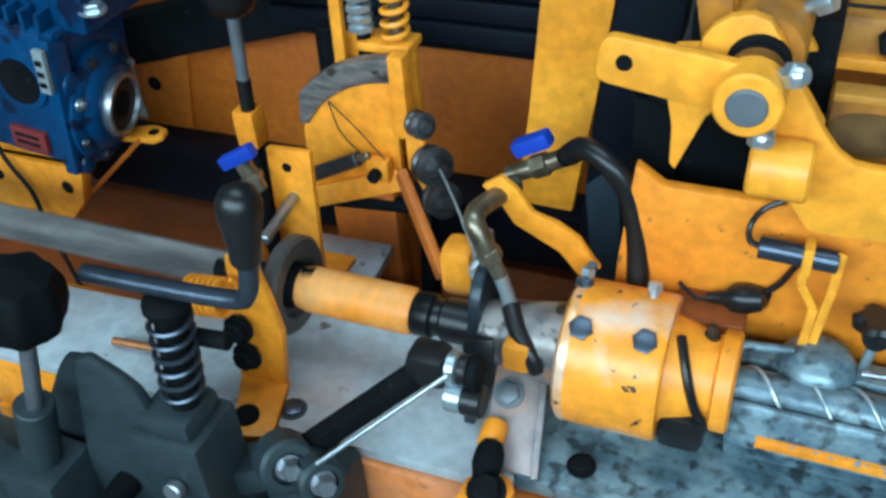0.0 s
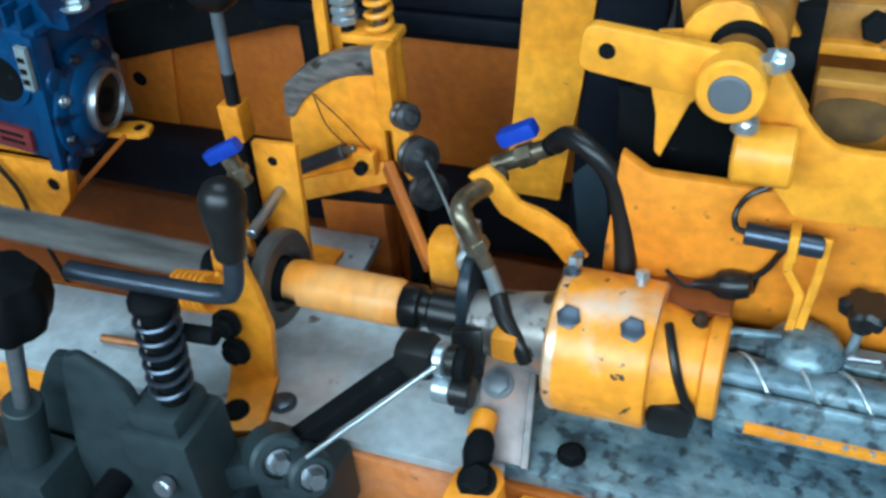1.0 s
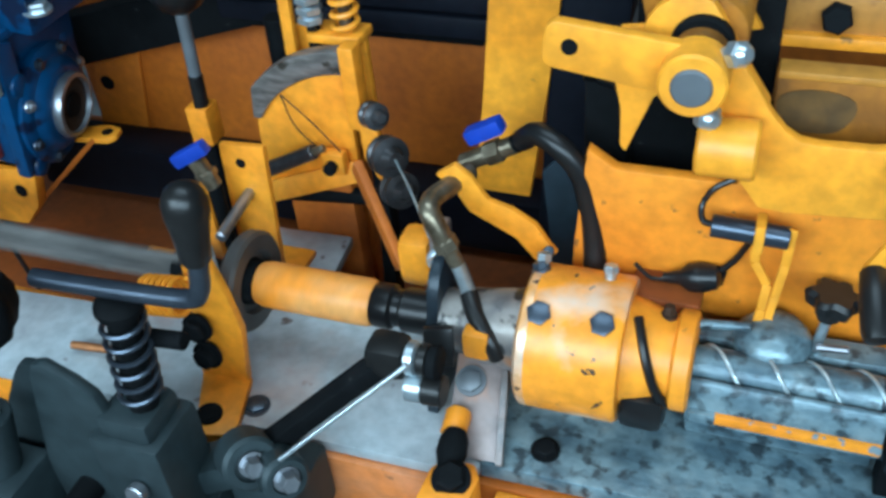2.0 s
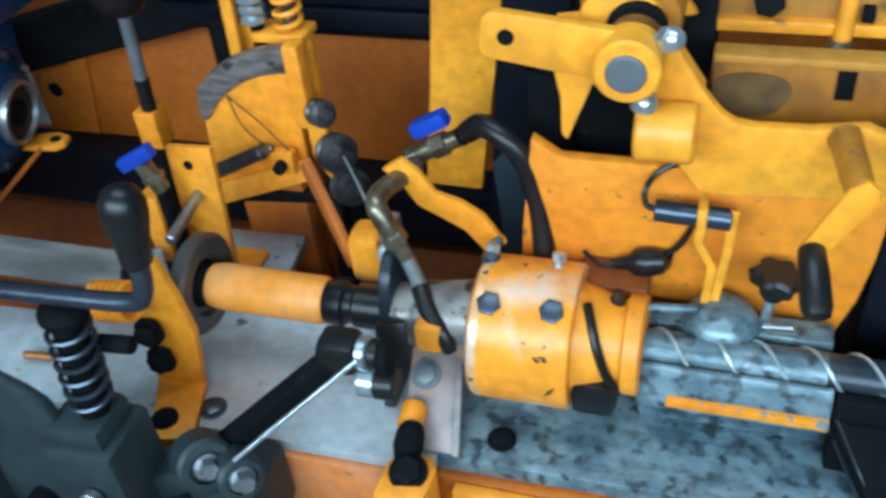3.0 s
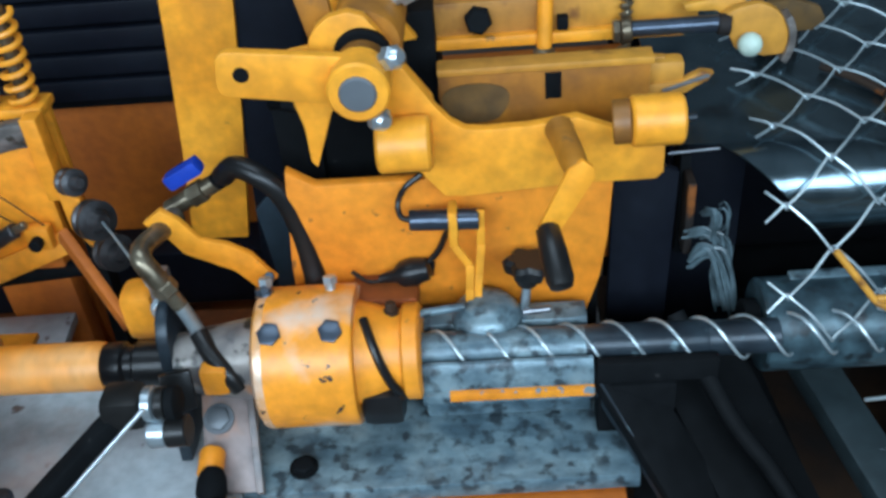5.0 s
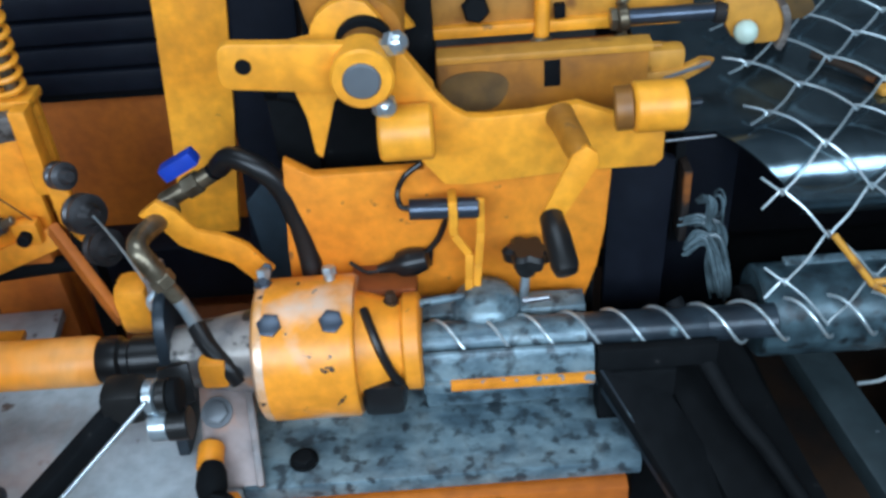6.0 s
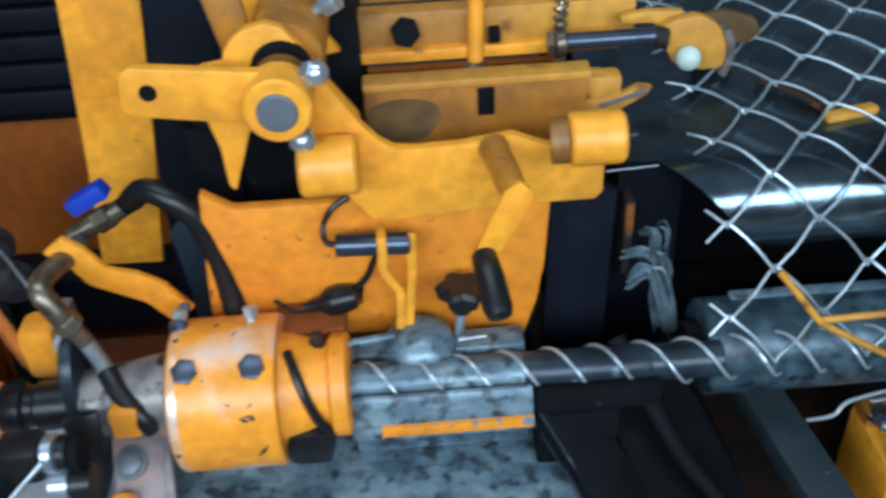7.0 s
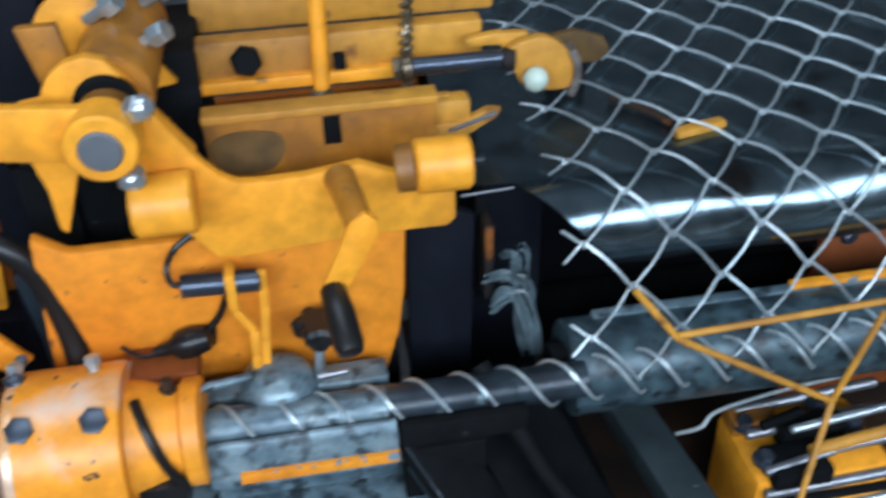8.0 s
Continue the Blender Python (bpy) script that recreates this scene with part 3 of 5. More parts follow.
def copper_stick():
    tagged(part("copper_rod", rod((-0.615, -0.035, 0.782), (-0.52, -0.03, 0.786), 0.0055, 14), COPPER), "short copper-coloured rod lying on the bed plate", "rod")


copper_stick()


# ---- air and oil lines ----
def hoses():
    h = thing("oil_hose", "thick black rubber hose from a brass valve to the housing", "hose")
    part("hose", pipe([(-0.058, 0.156, 1.050), (-0.038, 0.145, 1.068), (-0.010, 0.132, 1.062), (0.012, 0.130, 1.036), (0.023, 0.129, 0.995), (0.030, 0.124, 0.95), (0.034, 0.112, 0.915)], 0.0128, 14), BLACK, h, "thick black hose")
    part("ferrule", rod((-0.066, 0.157, 1.043), (-0.050, 0.154, 1.058), 0.011), SOOT, h)
    v = part("ball_valve", rod((-0.128, 0.152, 1.012), (-0.066, 0.157, 1.043), 0.0105), BRASS, h, "tarnished brass ball valve")
    part("valve_body", lathe((-0.10, 0.154, 1.026), (0.62, 0.05, 0.31), [(0, 0.011), (0.002, 0.014), (0.02, 0.014), (0.022, 0.011)], 6), BRASS, v)
    part("blue_handle", beam((-0.118, 0.150, 1.050), (-0.078, 0.150, 1.072), 0.020, 0.018, 0.004), BLUEPLASTIC, v, "blue plastic valve handle")
    e = thing("brass_elbow", "tarnished brass pipe elbow and drip tube", "pipe fitting")
    part("elbow", pipe([(-0.112, 0.130, 1.018), (-0.122, 0.100, 1.020), (-0.131, 0.066, 1.024), (-0.129, 0.048, 1.022), (-0.120, 0.041, 1.008), (-0.111, 0.040, 0.987)], 0.0115, 14), BRASS, e)
    part("nut", lathe((-0.114, 0.040, 0.994), (0.4, 0, -0.85), [(0, 0.0115), (0.002, 0.0138), (0.014, 0.0138), (0.016, 0.0115)], 6), BRASS, e)
    part("stem", pipe([(-0.111, 0.040, 0.987), (-0.100, 0.040, 0.962)], 0.0088, 12, 1), BRASS, e)
    part("tube", pipe([(-0.101, 0.040, 0.965), (-0.093, 0.040, 0.938), (-0.085, 0.038, 0.910)], 0.0085, 12), ZINC, e, "bright metal tube")
    part("hose_end", pipe([(-0.088, 0.036, 0.924), (-0.075, 0.018, 0.912), (-0.056, 0.002, 0.896), (-0.045, -0.002, 0.876)], 0.0105, 12), BLACK, e, "black rubber hose")
    s = thing("wavy_bracket", "wavy orange strip bracket holding the pipe", "bracket")
    pts = [(-0.140, 1.030), (-0.118, 1.046), (-0.100, 1.032), (-0.082, 1.004), (-0.055, 0.996), (-0.030, 0.980), (-0.014, 0.955), (-0.006, 0.945), (-0.030, 0.930), (-0.052, 0.958), (-0.078, 0.972), (-0.104, 0.986), (-0.120, 1.012)]
    part("strip", plate(pts, 0.100, 0.009, 0.002), ORANGE, s)
    part("strip_screw", hexbolt((-0.014, 0.098, 0.948), (0, -0.6, 0.8), 0.0065, 0.006, None, False), BLUING, s)
    g = thing("guide_block", "rounded orange guide block with bright bolts", "guide block")
    part("block", box(-0.194, -0.153, 0.085, 0.130, 0.872, 0.938, 0.012), ORANGE, g)
    part("hinge_bar", beam((-0.288, 0.20, 0.955), (-0.205, 0.12, 0.868), 0.012, 0.026, 0.003), PANEL, g, "rusty orange hinge bar")
    part("side_strip", box(-0.151, -0.136, 0.085, 0.125, 0.80, 0.955, 0.004), WORN, g)
    for z in (0.925, 0.897):
        part("block_bolt", hexbolt((-0.138, 0.082, z), (0.2, -1, 0.3), 0.0115, 0.014), ZINC, g, "bright zinc bolt")
    w = thing("feed_wire", "thin bright feed wire running to the spindle", "wire")
    part("strand", pipe([(-0.262, 0.245, 0.955), (-0.20, 0.16, 0.958), (-0.150, 0.09, 0.945)], 0.0017, 6, 3), WIRE, w)


hoses()


# ---- rear left: tension sector, springs, lever, gearbox ----
def tension_sector():
    s = thing("tension_sector", "orange sector plate with a worn steel rim and gas strut", "tension arm")
    inner = arc(-0.312, 0.888, 0.165, 93, 151, 10)
    part("sector", plate([(-0.318, 0.912), (-0.318, 1.042)] + inner[1:] + [(-0.460, 0.955), (-0.468, 0.850)], 0.262, 0.012, 0.002), ORANGE, s)
    wear = arc(-0.312, 0.888, 0.190, 92, 139, 12) + [(-0.461, 0.967)] + arc(-0.312, 0.888, 0.158, 150, 92, 12)
    part("steel_rim", plate(wear, 0.255, 0.022, 0.003), SCRATCHED, s, "scratched grey steel rim")
    part("edge_bar", box(-0.317, -0.296, 0.250, 0.275, 0.970, 1.086, 0.003), ORANGE, s)
    part("lower_strip", beam((-0.466, 0.252, 0.845), (-0.315, 0.252, 0.905), 0.010, 0.030, 0.002, None, (0, 0.3, 1)), ORANGE, s)
    part("strut_body", rod((-0.444, 0.235, 0.899), (-0.366, 0.235, 0.940), 0.0105), ROLLER, s, "black strut cylinder")
    part("strut_rod", rod((-0.462, 0.235, 0.890), (-0.350, 0.235, 0.948), 0.0055), BRASS, s)
    part("clevis", box(-0.360, -0.326, 0.236, 0.256, 0.903, 0.938, 0.007), ORANGE, s)
    part("clevis_pin", rod((-0.343, 0.222, 0.920), (-0.343, 0.26, 0.920), 0.0085), SOOT, s)
    part("post", box(-0.44, -0.34, 0.27, 0.30, 0.60, 0.91, 0.004), PANEL, s)
    for pts in ([(-0.41, 0.253, 1.01), (-0.395, 0.25, 0.965), (-0.36, 0.25, 0.93), (-0.33, 0.24, 0.922)], [(-0.41, 0.253, 1.01), (-0.37, 0.25, 0.975), (-0.33, 0.245, 0.935)]):
        part("strand", pipe(pts, 0.0010, 6), RUST, s, "thin loose strand")
    r = thing("guide_rollers", "pair of dark grooved guide rollers on an orange arm", "rollers")
    part("arm", plate([(-0.30, 0.985), (-0.275, 0.975), (-0.262, 0.905), (-0.275, 0.888), (-0.300, 0.93)], 0.245, 0.010, 0.003), ORANGE, r)
    for x, y, z, rr in ((-0.284, 0.262, 0.998, 0.0175), (-0.266, 0.25, 0.948, 0.026), (-0.262, 0.262, 0.888, 0.025)):
        part("roller", lathe((x, y - 0.012, z), (0.75, -0.6, 0.25), [(0, rr), (0.004, rr), (0.009, rr * 0.75), (0.014, rr), (0.020, rr), (0.022, rr * 0.6), (0.034, rr * 0.35)], 26), ROLLER, r, "dark grooved roller")
    part("stay", beam((-0.30, 0.27, 0.60), (-0.285, 0.27, 0.90), 0.03, 0.02, 0.003), SOOT, r)
    part("cross_tube", rod((-0.47, 0.27, 0.835), (-0.29, 0.28, 0.845), 0.012), SOOT, r)


tension_sector()


def spring_adjuster():
    a = thing("spring_adjuster", "orange adjuster bracket with painted coil spring and bright nuts", "adjuster")
    part("base", box(-0.375, -0.302, 0.285, 0.33, 1.070, 1.083, 0.004), ORANGE, a)
    part("spring", coil((-0.328, 0.305, 1.080), (-0.322, 0.305, 1.200), 0.0155, 0.0042, 7), ORANGE, a, "orange painted coil spring")
    part("spring_rod", rod((-0.329, 0.305, 1.06), (-0.321, 0.305, 1.21), 0.008), BRASS, a)
    part("side_bar", beam((-0.402, 0.30, 1.21), (-0.408, 0.30, 1.02), 0.016, 0.012, 0.002, None, (0, 1, 0)), ORANGE, a)
    part("stud", rod((-0.372, 0.30, 1.04), (-0.366, 0.30, 1.20), 0.009), SOOT, a)
    for z in (1.093, 1.106, 1.120, 1.135):
        part("nut", lathe((-0.371, 0.298, z), (0.03, 0, 1), [(0, 0.014), (0.002, 0.0175), (0.009, 0.0175), (0.011, 0.014)], 6), ZINC, a, "bright zinc nut")
    part("stay", rod((-0.432, 0.31, 0.92), (-0.430, 0.31, 1.09), 0.016), SOOT, a, "black rubber sleeve")
    part("hanger", box(-0.41, -0.31, 0.318, 0.33, 0.90, 1.075, 0.002), ORANGE, a)
    part("post", box(-0.40, -0.35, 0.33, 0.36, 0.60, 0.95, 0.003), PANEL, a)


spring_adjuster()


def gear_lever():
    g = thing("gear_lever", "black lever with a grey stem in an orange socket", "lever")
    part("knob", lathe((-0.600, 0.35, 1.065), (0.02, 0, 1), [(0, 0.014), (0.01, 0.03), (0.03, 0.042), (0.10, 0.046), (0.13, 0.03)], 18), BLACK, g)
    part("stem", rod((-0.612, 0.35, 0.905), (-0.602, 0.35, 1.075), 0.0095), SHAFTEND, g)
    part("stem_sleeve", rod((-0.612, 0.35, 0.908), (-0.6085, 0.35, 0.965), 0.0112), BLACK, g, "black rubber sleeve")
    part("socket", box(-0.634, -0.598, 0.335, 0.372, 0.85, 0.913, 0.004), ORANGE, g, "orange socket")
    part("socket_post", rod((-0.617, 0.355, 0.60), (-0.617, 0.355, 0.85), 0.010), SOOT, g)
    v = thing("air_valve", "small brass valve with a blue plastic handle", "valve")
    part("handle", beam((-0.482, 0.105, 0.993), (-0.436, 0.110, 1.019), 0.016, 0.018, 0.004), BLUEPLASTIC, v, "blue plastic handle")
    part("body", rod((-0.440, 0.112, 0.958), (-0.456, 0.110, 0.998), 0.011), BRASS, v)
    part("valve_nut", hexbolt((-0.446, 0.112, 0.972), (-0.35, 0, 1), 0.014, 0.010, None, False), BRASS, v)
    part("pipe", rod((-0.452, 0.125, 0.775), (-0.440, 0.112, 0.960), 0.010), SOOT, v)
    part("pipe_block", box(-0.474, -0.447, 0.10, 0.135, 0.85, 0.950, 0.004), ORANGE, v)


gear_lever()


def gearbox():
    g = thing("worm_gearbox", "blue painted worm gearbox with a bare steel shaft bore", "gearbox")
    part("case", box(-1.14, -0.858, 0.22, 0.40, 0.846, 1.07, 0.012), BLUE, g, "blue cast case")
    part("upper_case", box(-1.10, -0.80, 0.25, 0.40, 1.064, 1.20, 0.012), BLUE, g)
    part("top_flange", box(-1.12, -0.842, 0.226, 0.39, 1.058, 1.072, 0.004), BLUE, g, "blue top flange")
    part("web", plate([(0.206, 0.842), (0.246, 0.842), (0.246, 1.055), (0.212, 1.068)], -0.860, 0.022, 0.004, "x"), BLUE, g, "raised blue edge rib")
    d = Vector((0.98, 0.17, 0.0)).normalized()
    o = Vector((-0.858, 0.304, 0.918))
    part("side_case", lathe(o, d, [(0, 0.092), (0.012, 0.094), (0.018, 0.086), (0.020, 0.074), (0.030, 0.066), (0.033, 0.056)], 40), BLUE, g, "round blue side cover")
    p = o + d * 0.033
    part("bearing_ring", lathe(p, d, [(0, 0.049), (0.004, 0.051), (0.014, 0.049), (0.015, 0.043), (0.004, 0.041)], 36), STEEL, g, "bright steel ring")
    part("bore", lathe(p + d * 0.002, d, [(0, 0.044), (0.006, 0.0425), (0.008, 0.028), (0.003, 0.022)], 30), RUST, g, "dark brown shaft bore")
    part("bore_key", lathe(p + d * 0.008, d, [(0, 0.020), (0.003, 0.019), (0.004, 0.012)], 24), SOOT, g)
    e1, e2 = Vector((-0.17, 0.98, 0)).normalized(), Vector((0, 0, 1))
    for k in range(8):
        a = 2 * math.pi * k / 8 + 0.3
        c = o + d * 0.018 + (e1 * math.cos(a) + e2 * math.sin(a)) * 0.083
        part("cover_bolt", hexbolt(c, d, 0.0075, 0.007), STEEL if k % 3 == 0 else BLUING, g)
    for k in range(4):
        a = 2 * math.pi * k / 4 + 0.78
        c = o + (e1 * math.cos(a) + e2 * math.sin(a)) * 0.098
        part("cover_lug", lathe(c - d * 0.004, d, [(0, 0.020), (0.014, 0.018), (0.017, 0.013)], 18), BLUE, g, "blue cast lug")
    for k in range(7):
        part("cooling_fin", box(-1.02 + 0.026 * k, -1.012 + 0.026 * k, 0.222, 0.252, 1.07, 1.10, 0.002), BLUE, g)
    part("front_port", lathe((-0.912, 0.223, 0.985), (0, -1, 0.05), [(0, 0.048), (0.008, 0.046), (0.009, 0.036), (0.002, 0.033)], 32), BLUE, g, "blue port rim")
    part("port_hole", lathe((-0.912, 0.218, 0.985), (0, -1, 0.05), [(0, 0.036), (0.0065, 0.0355)], 32), SOOT, g, "dark open port")
    part("tag", box(-0.858, -0.840, 0.198, 0.207, 0.990, 1.058, 0.001), TAG, g, "pale grey maker's tag")
    for z in (0.965, 0.982, 1.0):
        part("tag_bar", box(-0.855, -0.844, 0.1965, 0.1985, z + 0.035, z + 0.043, 0), SOOT, g)
    part("name_plate", box(-0.955, -0.890, 0.211, 0.221, 0.862, 0.899, 0.001), RED, g, "dark red name plate")
    for z in (0.870, 0.883):
        part("plate_bar", box(-0.945, -0.902, 0.2095, 0.2115, z + 0.003, z + 0.008, 0), SOOT, g)
    part("oil_plug", hexbolt((-0.80, 0.27, 1.10), (0, 0, 1), 0.016, 0.012), ZINC, g, "bright oil plug")
    pivot = Matrix.Translation((-0.86, 0.30, 0.90))
    g.matrix_world = pivot @ Matrix.Rotation(radians(7), 4, "Y") @ pivot.inverted()
    m = thing("gearbox_mount", "orange angle bracket carrying the gearbox", "bracket")
    part("angle", plate([(-1.20, 0.728), (-0.905, 0.734), (-0.868, 0.775), (-0.848, 0.842), (-1.20, 0.842)], 0.218, 0.022, 0.004), ORANGE, m)
    part("shelf", box(-1.20, -0.862, 0.225, 0.36, 0.832, 0.842, 0.003), ORANGE, m)
    part("flange_edge", beam((-0.874, 0.228, 0.775), (-0.815, 0.325, 0.840), 0.003, 0.008, 0.001), PANEL, m)
    part("tongue", plate([(-0.862, 0.318), (-0.828, 0.322), (-0.792, 0.326), (-0.782, 0.340), (-0.788, 0.362), (-0.812, 0.368), (-0.862, 0.350)], 0.843, 0.010, 0.003, "z"), ORANGE, m)
    part("tongue_hole", lathe((-0.803, 0.346, 0.842), (0, 0, 1), [(0, 0.009), (0.002, 0.009)], 18), SOOT, m)
    for x in (-0.888, -1.03):
        part("mount_hole", lathe((x, 0.2165, 0.804), (0, 1, 0), [(0, 0.011), (0.004, 0.011)], 18), SOOT, m)
    part("leg", box(-1.15, -1.10, 0.28, 0.33, 0.60, 0.833, 0.004), ORANGE, m)
    c = thing("black_cable", "thin black cable hanging beside the gearbox", "cable")
    part("cable", pipe([(-1.0, 0.205, 0.93), (-0.985, 0.205, 0.85), (-0.955, 0.205, 0.79), (-0.945, 0.20, 0.73), (-0.925, 0.20, 0.605)], 0.004, 8), BLACK, c)


gearbox()


# ---- rear panels ----
def rear_frame():
    f = thing("rear_machine_frame", "brown-orange rear panels between black beams", "machine frame")
    part("back_panel", box(-1.00, 0.45, 0.55, 0.565, 0.60, 0.985, 0.002), PANEL, f, "brown-orange back panel")
    part("panel_edge", plate([(-1.00, 0.66), (-0.90, 0.66), (-0.86, 0.895), (-0.895, 0.872), (-0.905, 0.862), (-0.968, 0.841), (-0.985, 0.78)], 0.54, 0.008, 0.001), PANEL2, f, "orange panel with a torn edge")
    part("panel_hole", lathe((-0.950, 0.5385, 0.808), (0, 1, 0), [(0, 0.014), (0.004, 0.014)], 18), SOOT, f)
    part("low_beam", box(-1.10, -0.02, 0.462, 0.54, 0.618, 0.722, 0.004), NAVY, f, "navy-black lower beam")
    part("top_beam", beam((-1.12, 0.50, 0.868), (-0.52, 0.52, 1.036), 0.05, 0.085, 0.004), SOOT, f, "sooty black upper beam")
    for k in range(5):
        part("slat", box(-0.62, -0.15, 0.46 + 0.004 * k, 0.48 + 0.004 * k, 1.000 + 0.036 * k, 1.031 + 0.036 * k, 0.004), NAVY, f, "navy-black slat")
    part("slat_back", box(-0.64, -0.14, 0.50, 0.51, 0.97, 1.40, 0.002), SOOT, f)
    part("leg", box(-0.90, -0.84, 0.57, 0.63, 0.0, 0.90, 0.004), PANEL, f)
    part("leg", box(0.30, 0.36, 0.57, 0.63, 0.0, 0.90, 0.004), PANEL, f)
    part("upper_bracket", plate([(-0.72, 1.045), (-0.56, 1.06), (-0.50, 1.13), (-0.66, 1.16)], 0.45, 0.010, 0.002), PANEL, f)
    c = thing("column", "tall yellow-orange column with black side channel", "column")
    part("face", plate([(-0.186, 0.832), (-0.106, 0.83), (-0.078, 1.005), (-0.058, 1.15), (-0.03, 1.40), (-0.125, 1.40), (-0.149, 1.14), (-0.166, 0.98)], 0.345, 0.012, 0.002), YELLOW, c, "yellow-orange face plate")
    part("channel", plate([(-0.110, 0.60), (-0.030, 0.60), (-0.030, 0.90), (0.02, 1.10), (0.04, 1.40), (-0.033, 1.40), (-0.060, 1.15), (-0.080, 1.0)], 0.352, 0.05, 0.003), NAVY, c, "navy-black channel")
    # added thin plate that paints the channel's lit side lighter
    part("channel_lip", plate([(-0.078, 0.60), (-0.034, 0.60), (-0.036, 0.80), (-0.042, 0.872), (-0.060, 0.905), (-0.088, 0.875), (-0.080, 0.78)], 0.346, 0.005, 0.001), SLATE, c, "slate-grey plate painted as the lit channel side")
    part("foot", box(-0.11, -0.03, 0.37, 0.45, 0.0, 0.62, 0.004), NAVY, c)


rear_frame()


# ---- winding head: plates, arm, crank ----
def head_plates():
    h = thing("head_plates", "yellow-orange head plates stacked behind the trough", "machine plate")
    part("lower_plate", plate([(0.000, 0.80), (0.325, 0.80), (0.342, 0.845), (0.360, 0.905), (0.368, 0.96), (0.376, 1.10), (0.170, 1.10), (0.170, 1.052), (0.051, 1.052), (0.021, 1.073), (0.008, 0.95)], 0.120, 0.016, 0.003), PLATE1, h, "lower yellow-orange plate with paint chips")
    part("upper_plate", plate([(0.166, 1.088), (0.192, 1.052), (0.216, 1.050), (0.330, 1.058), (0.410, 1.058), (0.418, 1.066), (0.418, 1.098), (0.33, 1.136), (0.282, 1.129), (0.236, 1.128), (0.2195, 1.130), (0.206, 1.139), (0.192, 1.156), (0.172, 1.188), (0.154, 1.216), (0.140, 1.216), (0.140, 1.12)], 0.086, 0.014, 0.003), YELLOW, h, "upper plate with a notched corner")
    part("seam_shadow_strip", box(0.205, 0.40, 0.100, 0.119, 1.060, 1.09, 0.001), YELLOW, h)
    for name, x0, x1, y, z, r in (("left_boss", 0.133, 0.186, 0.060, 1.133, 0.0275), ("right_boss", 0.376, 0.426, 0.055, 1.1460, 0.0248)):
        part(name, lathe((x0, y, z), (1, 0, 0), [(0, r - 0.003), (0.003, r), (x1 - x0 - 0.003, r), (x1 - x0, r - 0.003), (x1 - x0, r * 0.6)], 32), YELLOW, h, "yellow-orange boss")
    part("boss_neck", rod((0.360, 0.058, 1.144), (0.378, 0.056, 1.1455), 0.0215), BROWN, h, "oily brown neck")
    # slotted channel and beams further back
    part("slotted_channel", box(0.192, 0.412, 0.155, 0.168, 1.085, 1.158, 0.003), BROWN, h, "oil-stained slotted channel")
    part("channel_lip", box(0.192, 0.414, 0.146, 0.172, 1.158, 1.166, 0.002), OILY, h)
    part("slot", box(0.303, 0.320, 0.1535, 0.156, 1.122, 1.152, 0.0005), SOOT, h, "dark square slot")
    part("stained_end", plate([(0.230 + (0.035 + 0.003 * math.sin(3 * a)) * math.cos(a), 1.122 + (0.026 + 0.003 * math.cos(2 * a)) * math.sin(a)) for a in [math.pi * k / 12 for k in range(24)]], 0.1535, 0.002, 0), STAIN, h, "dark oil stain")
    part("channel_floor", box(0.19, 0.42, 0.168, 0.236, 1.120, 1.132, 0.002), BROWN, h)
    part("beam", box(0.184, 0.475, 0.236, 0.262, 1.158, 1.200, 0.004), OILY, h, "oily yellow beam")
    part("beam_lip", box(0.184, 0.46, 0.225, 0.240, 1.150, 1.163, 0.003), YELLOW, h)
    part("upper_beam", box(0.184, 0.50, 0.30, 0.33, 1.185, 1.222, 0.004), OILY, h)
    part("top_beam", box(0.14, 0.52, 0.36, 0.40, 1.235, 1.30, 0.004), YELLOW, h)
    part("beam_nut", hexbolt((0.237, 0.236, 1.181), (0, -1, 0.15), 0.0155, 0.016, None, False), SOOT, h, "dark hex nut")
    part("upright", rod((0.307, 0.222, 1.136), (0.312, 0.235, 1.26), 0.0085), YELLOW, h, "yellow upright rod")
    part("upright_foot", lathe((0.307, 0.221, 1.133), (0, 0, 1), [(0, 0.013), (0.012, 0.012), (0.016, 0.008)], 18), BRASS, h)
    part("beam_stop", box(0.322, 0.334, 0.225, 0.24, 1.165, 1.18, 0.002), SOOT, h)
    part("chain", coil((0.392, 0.215, 1.140), (0.402, 0.25, 1.26), 0.005, 0.003, 14, 8, 5), BRASS, h, "small oily chain")
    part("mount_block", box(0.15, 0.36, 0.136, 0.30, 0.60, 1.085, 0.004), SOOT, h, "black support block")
    # this near-black plate stands in for the shade beside the head
    part("side_shadow_plate", plate([(0.370, 0.60), (0.440, 0.60), (0.450, 1.02), (0.378, 1.05)], 0.155, 0.012, 0.002), NAVY, h, "navy-black plate standing in for shade beside the head")


head_plates()


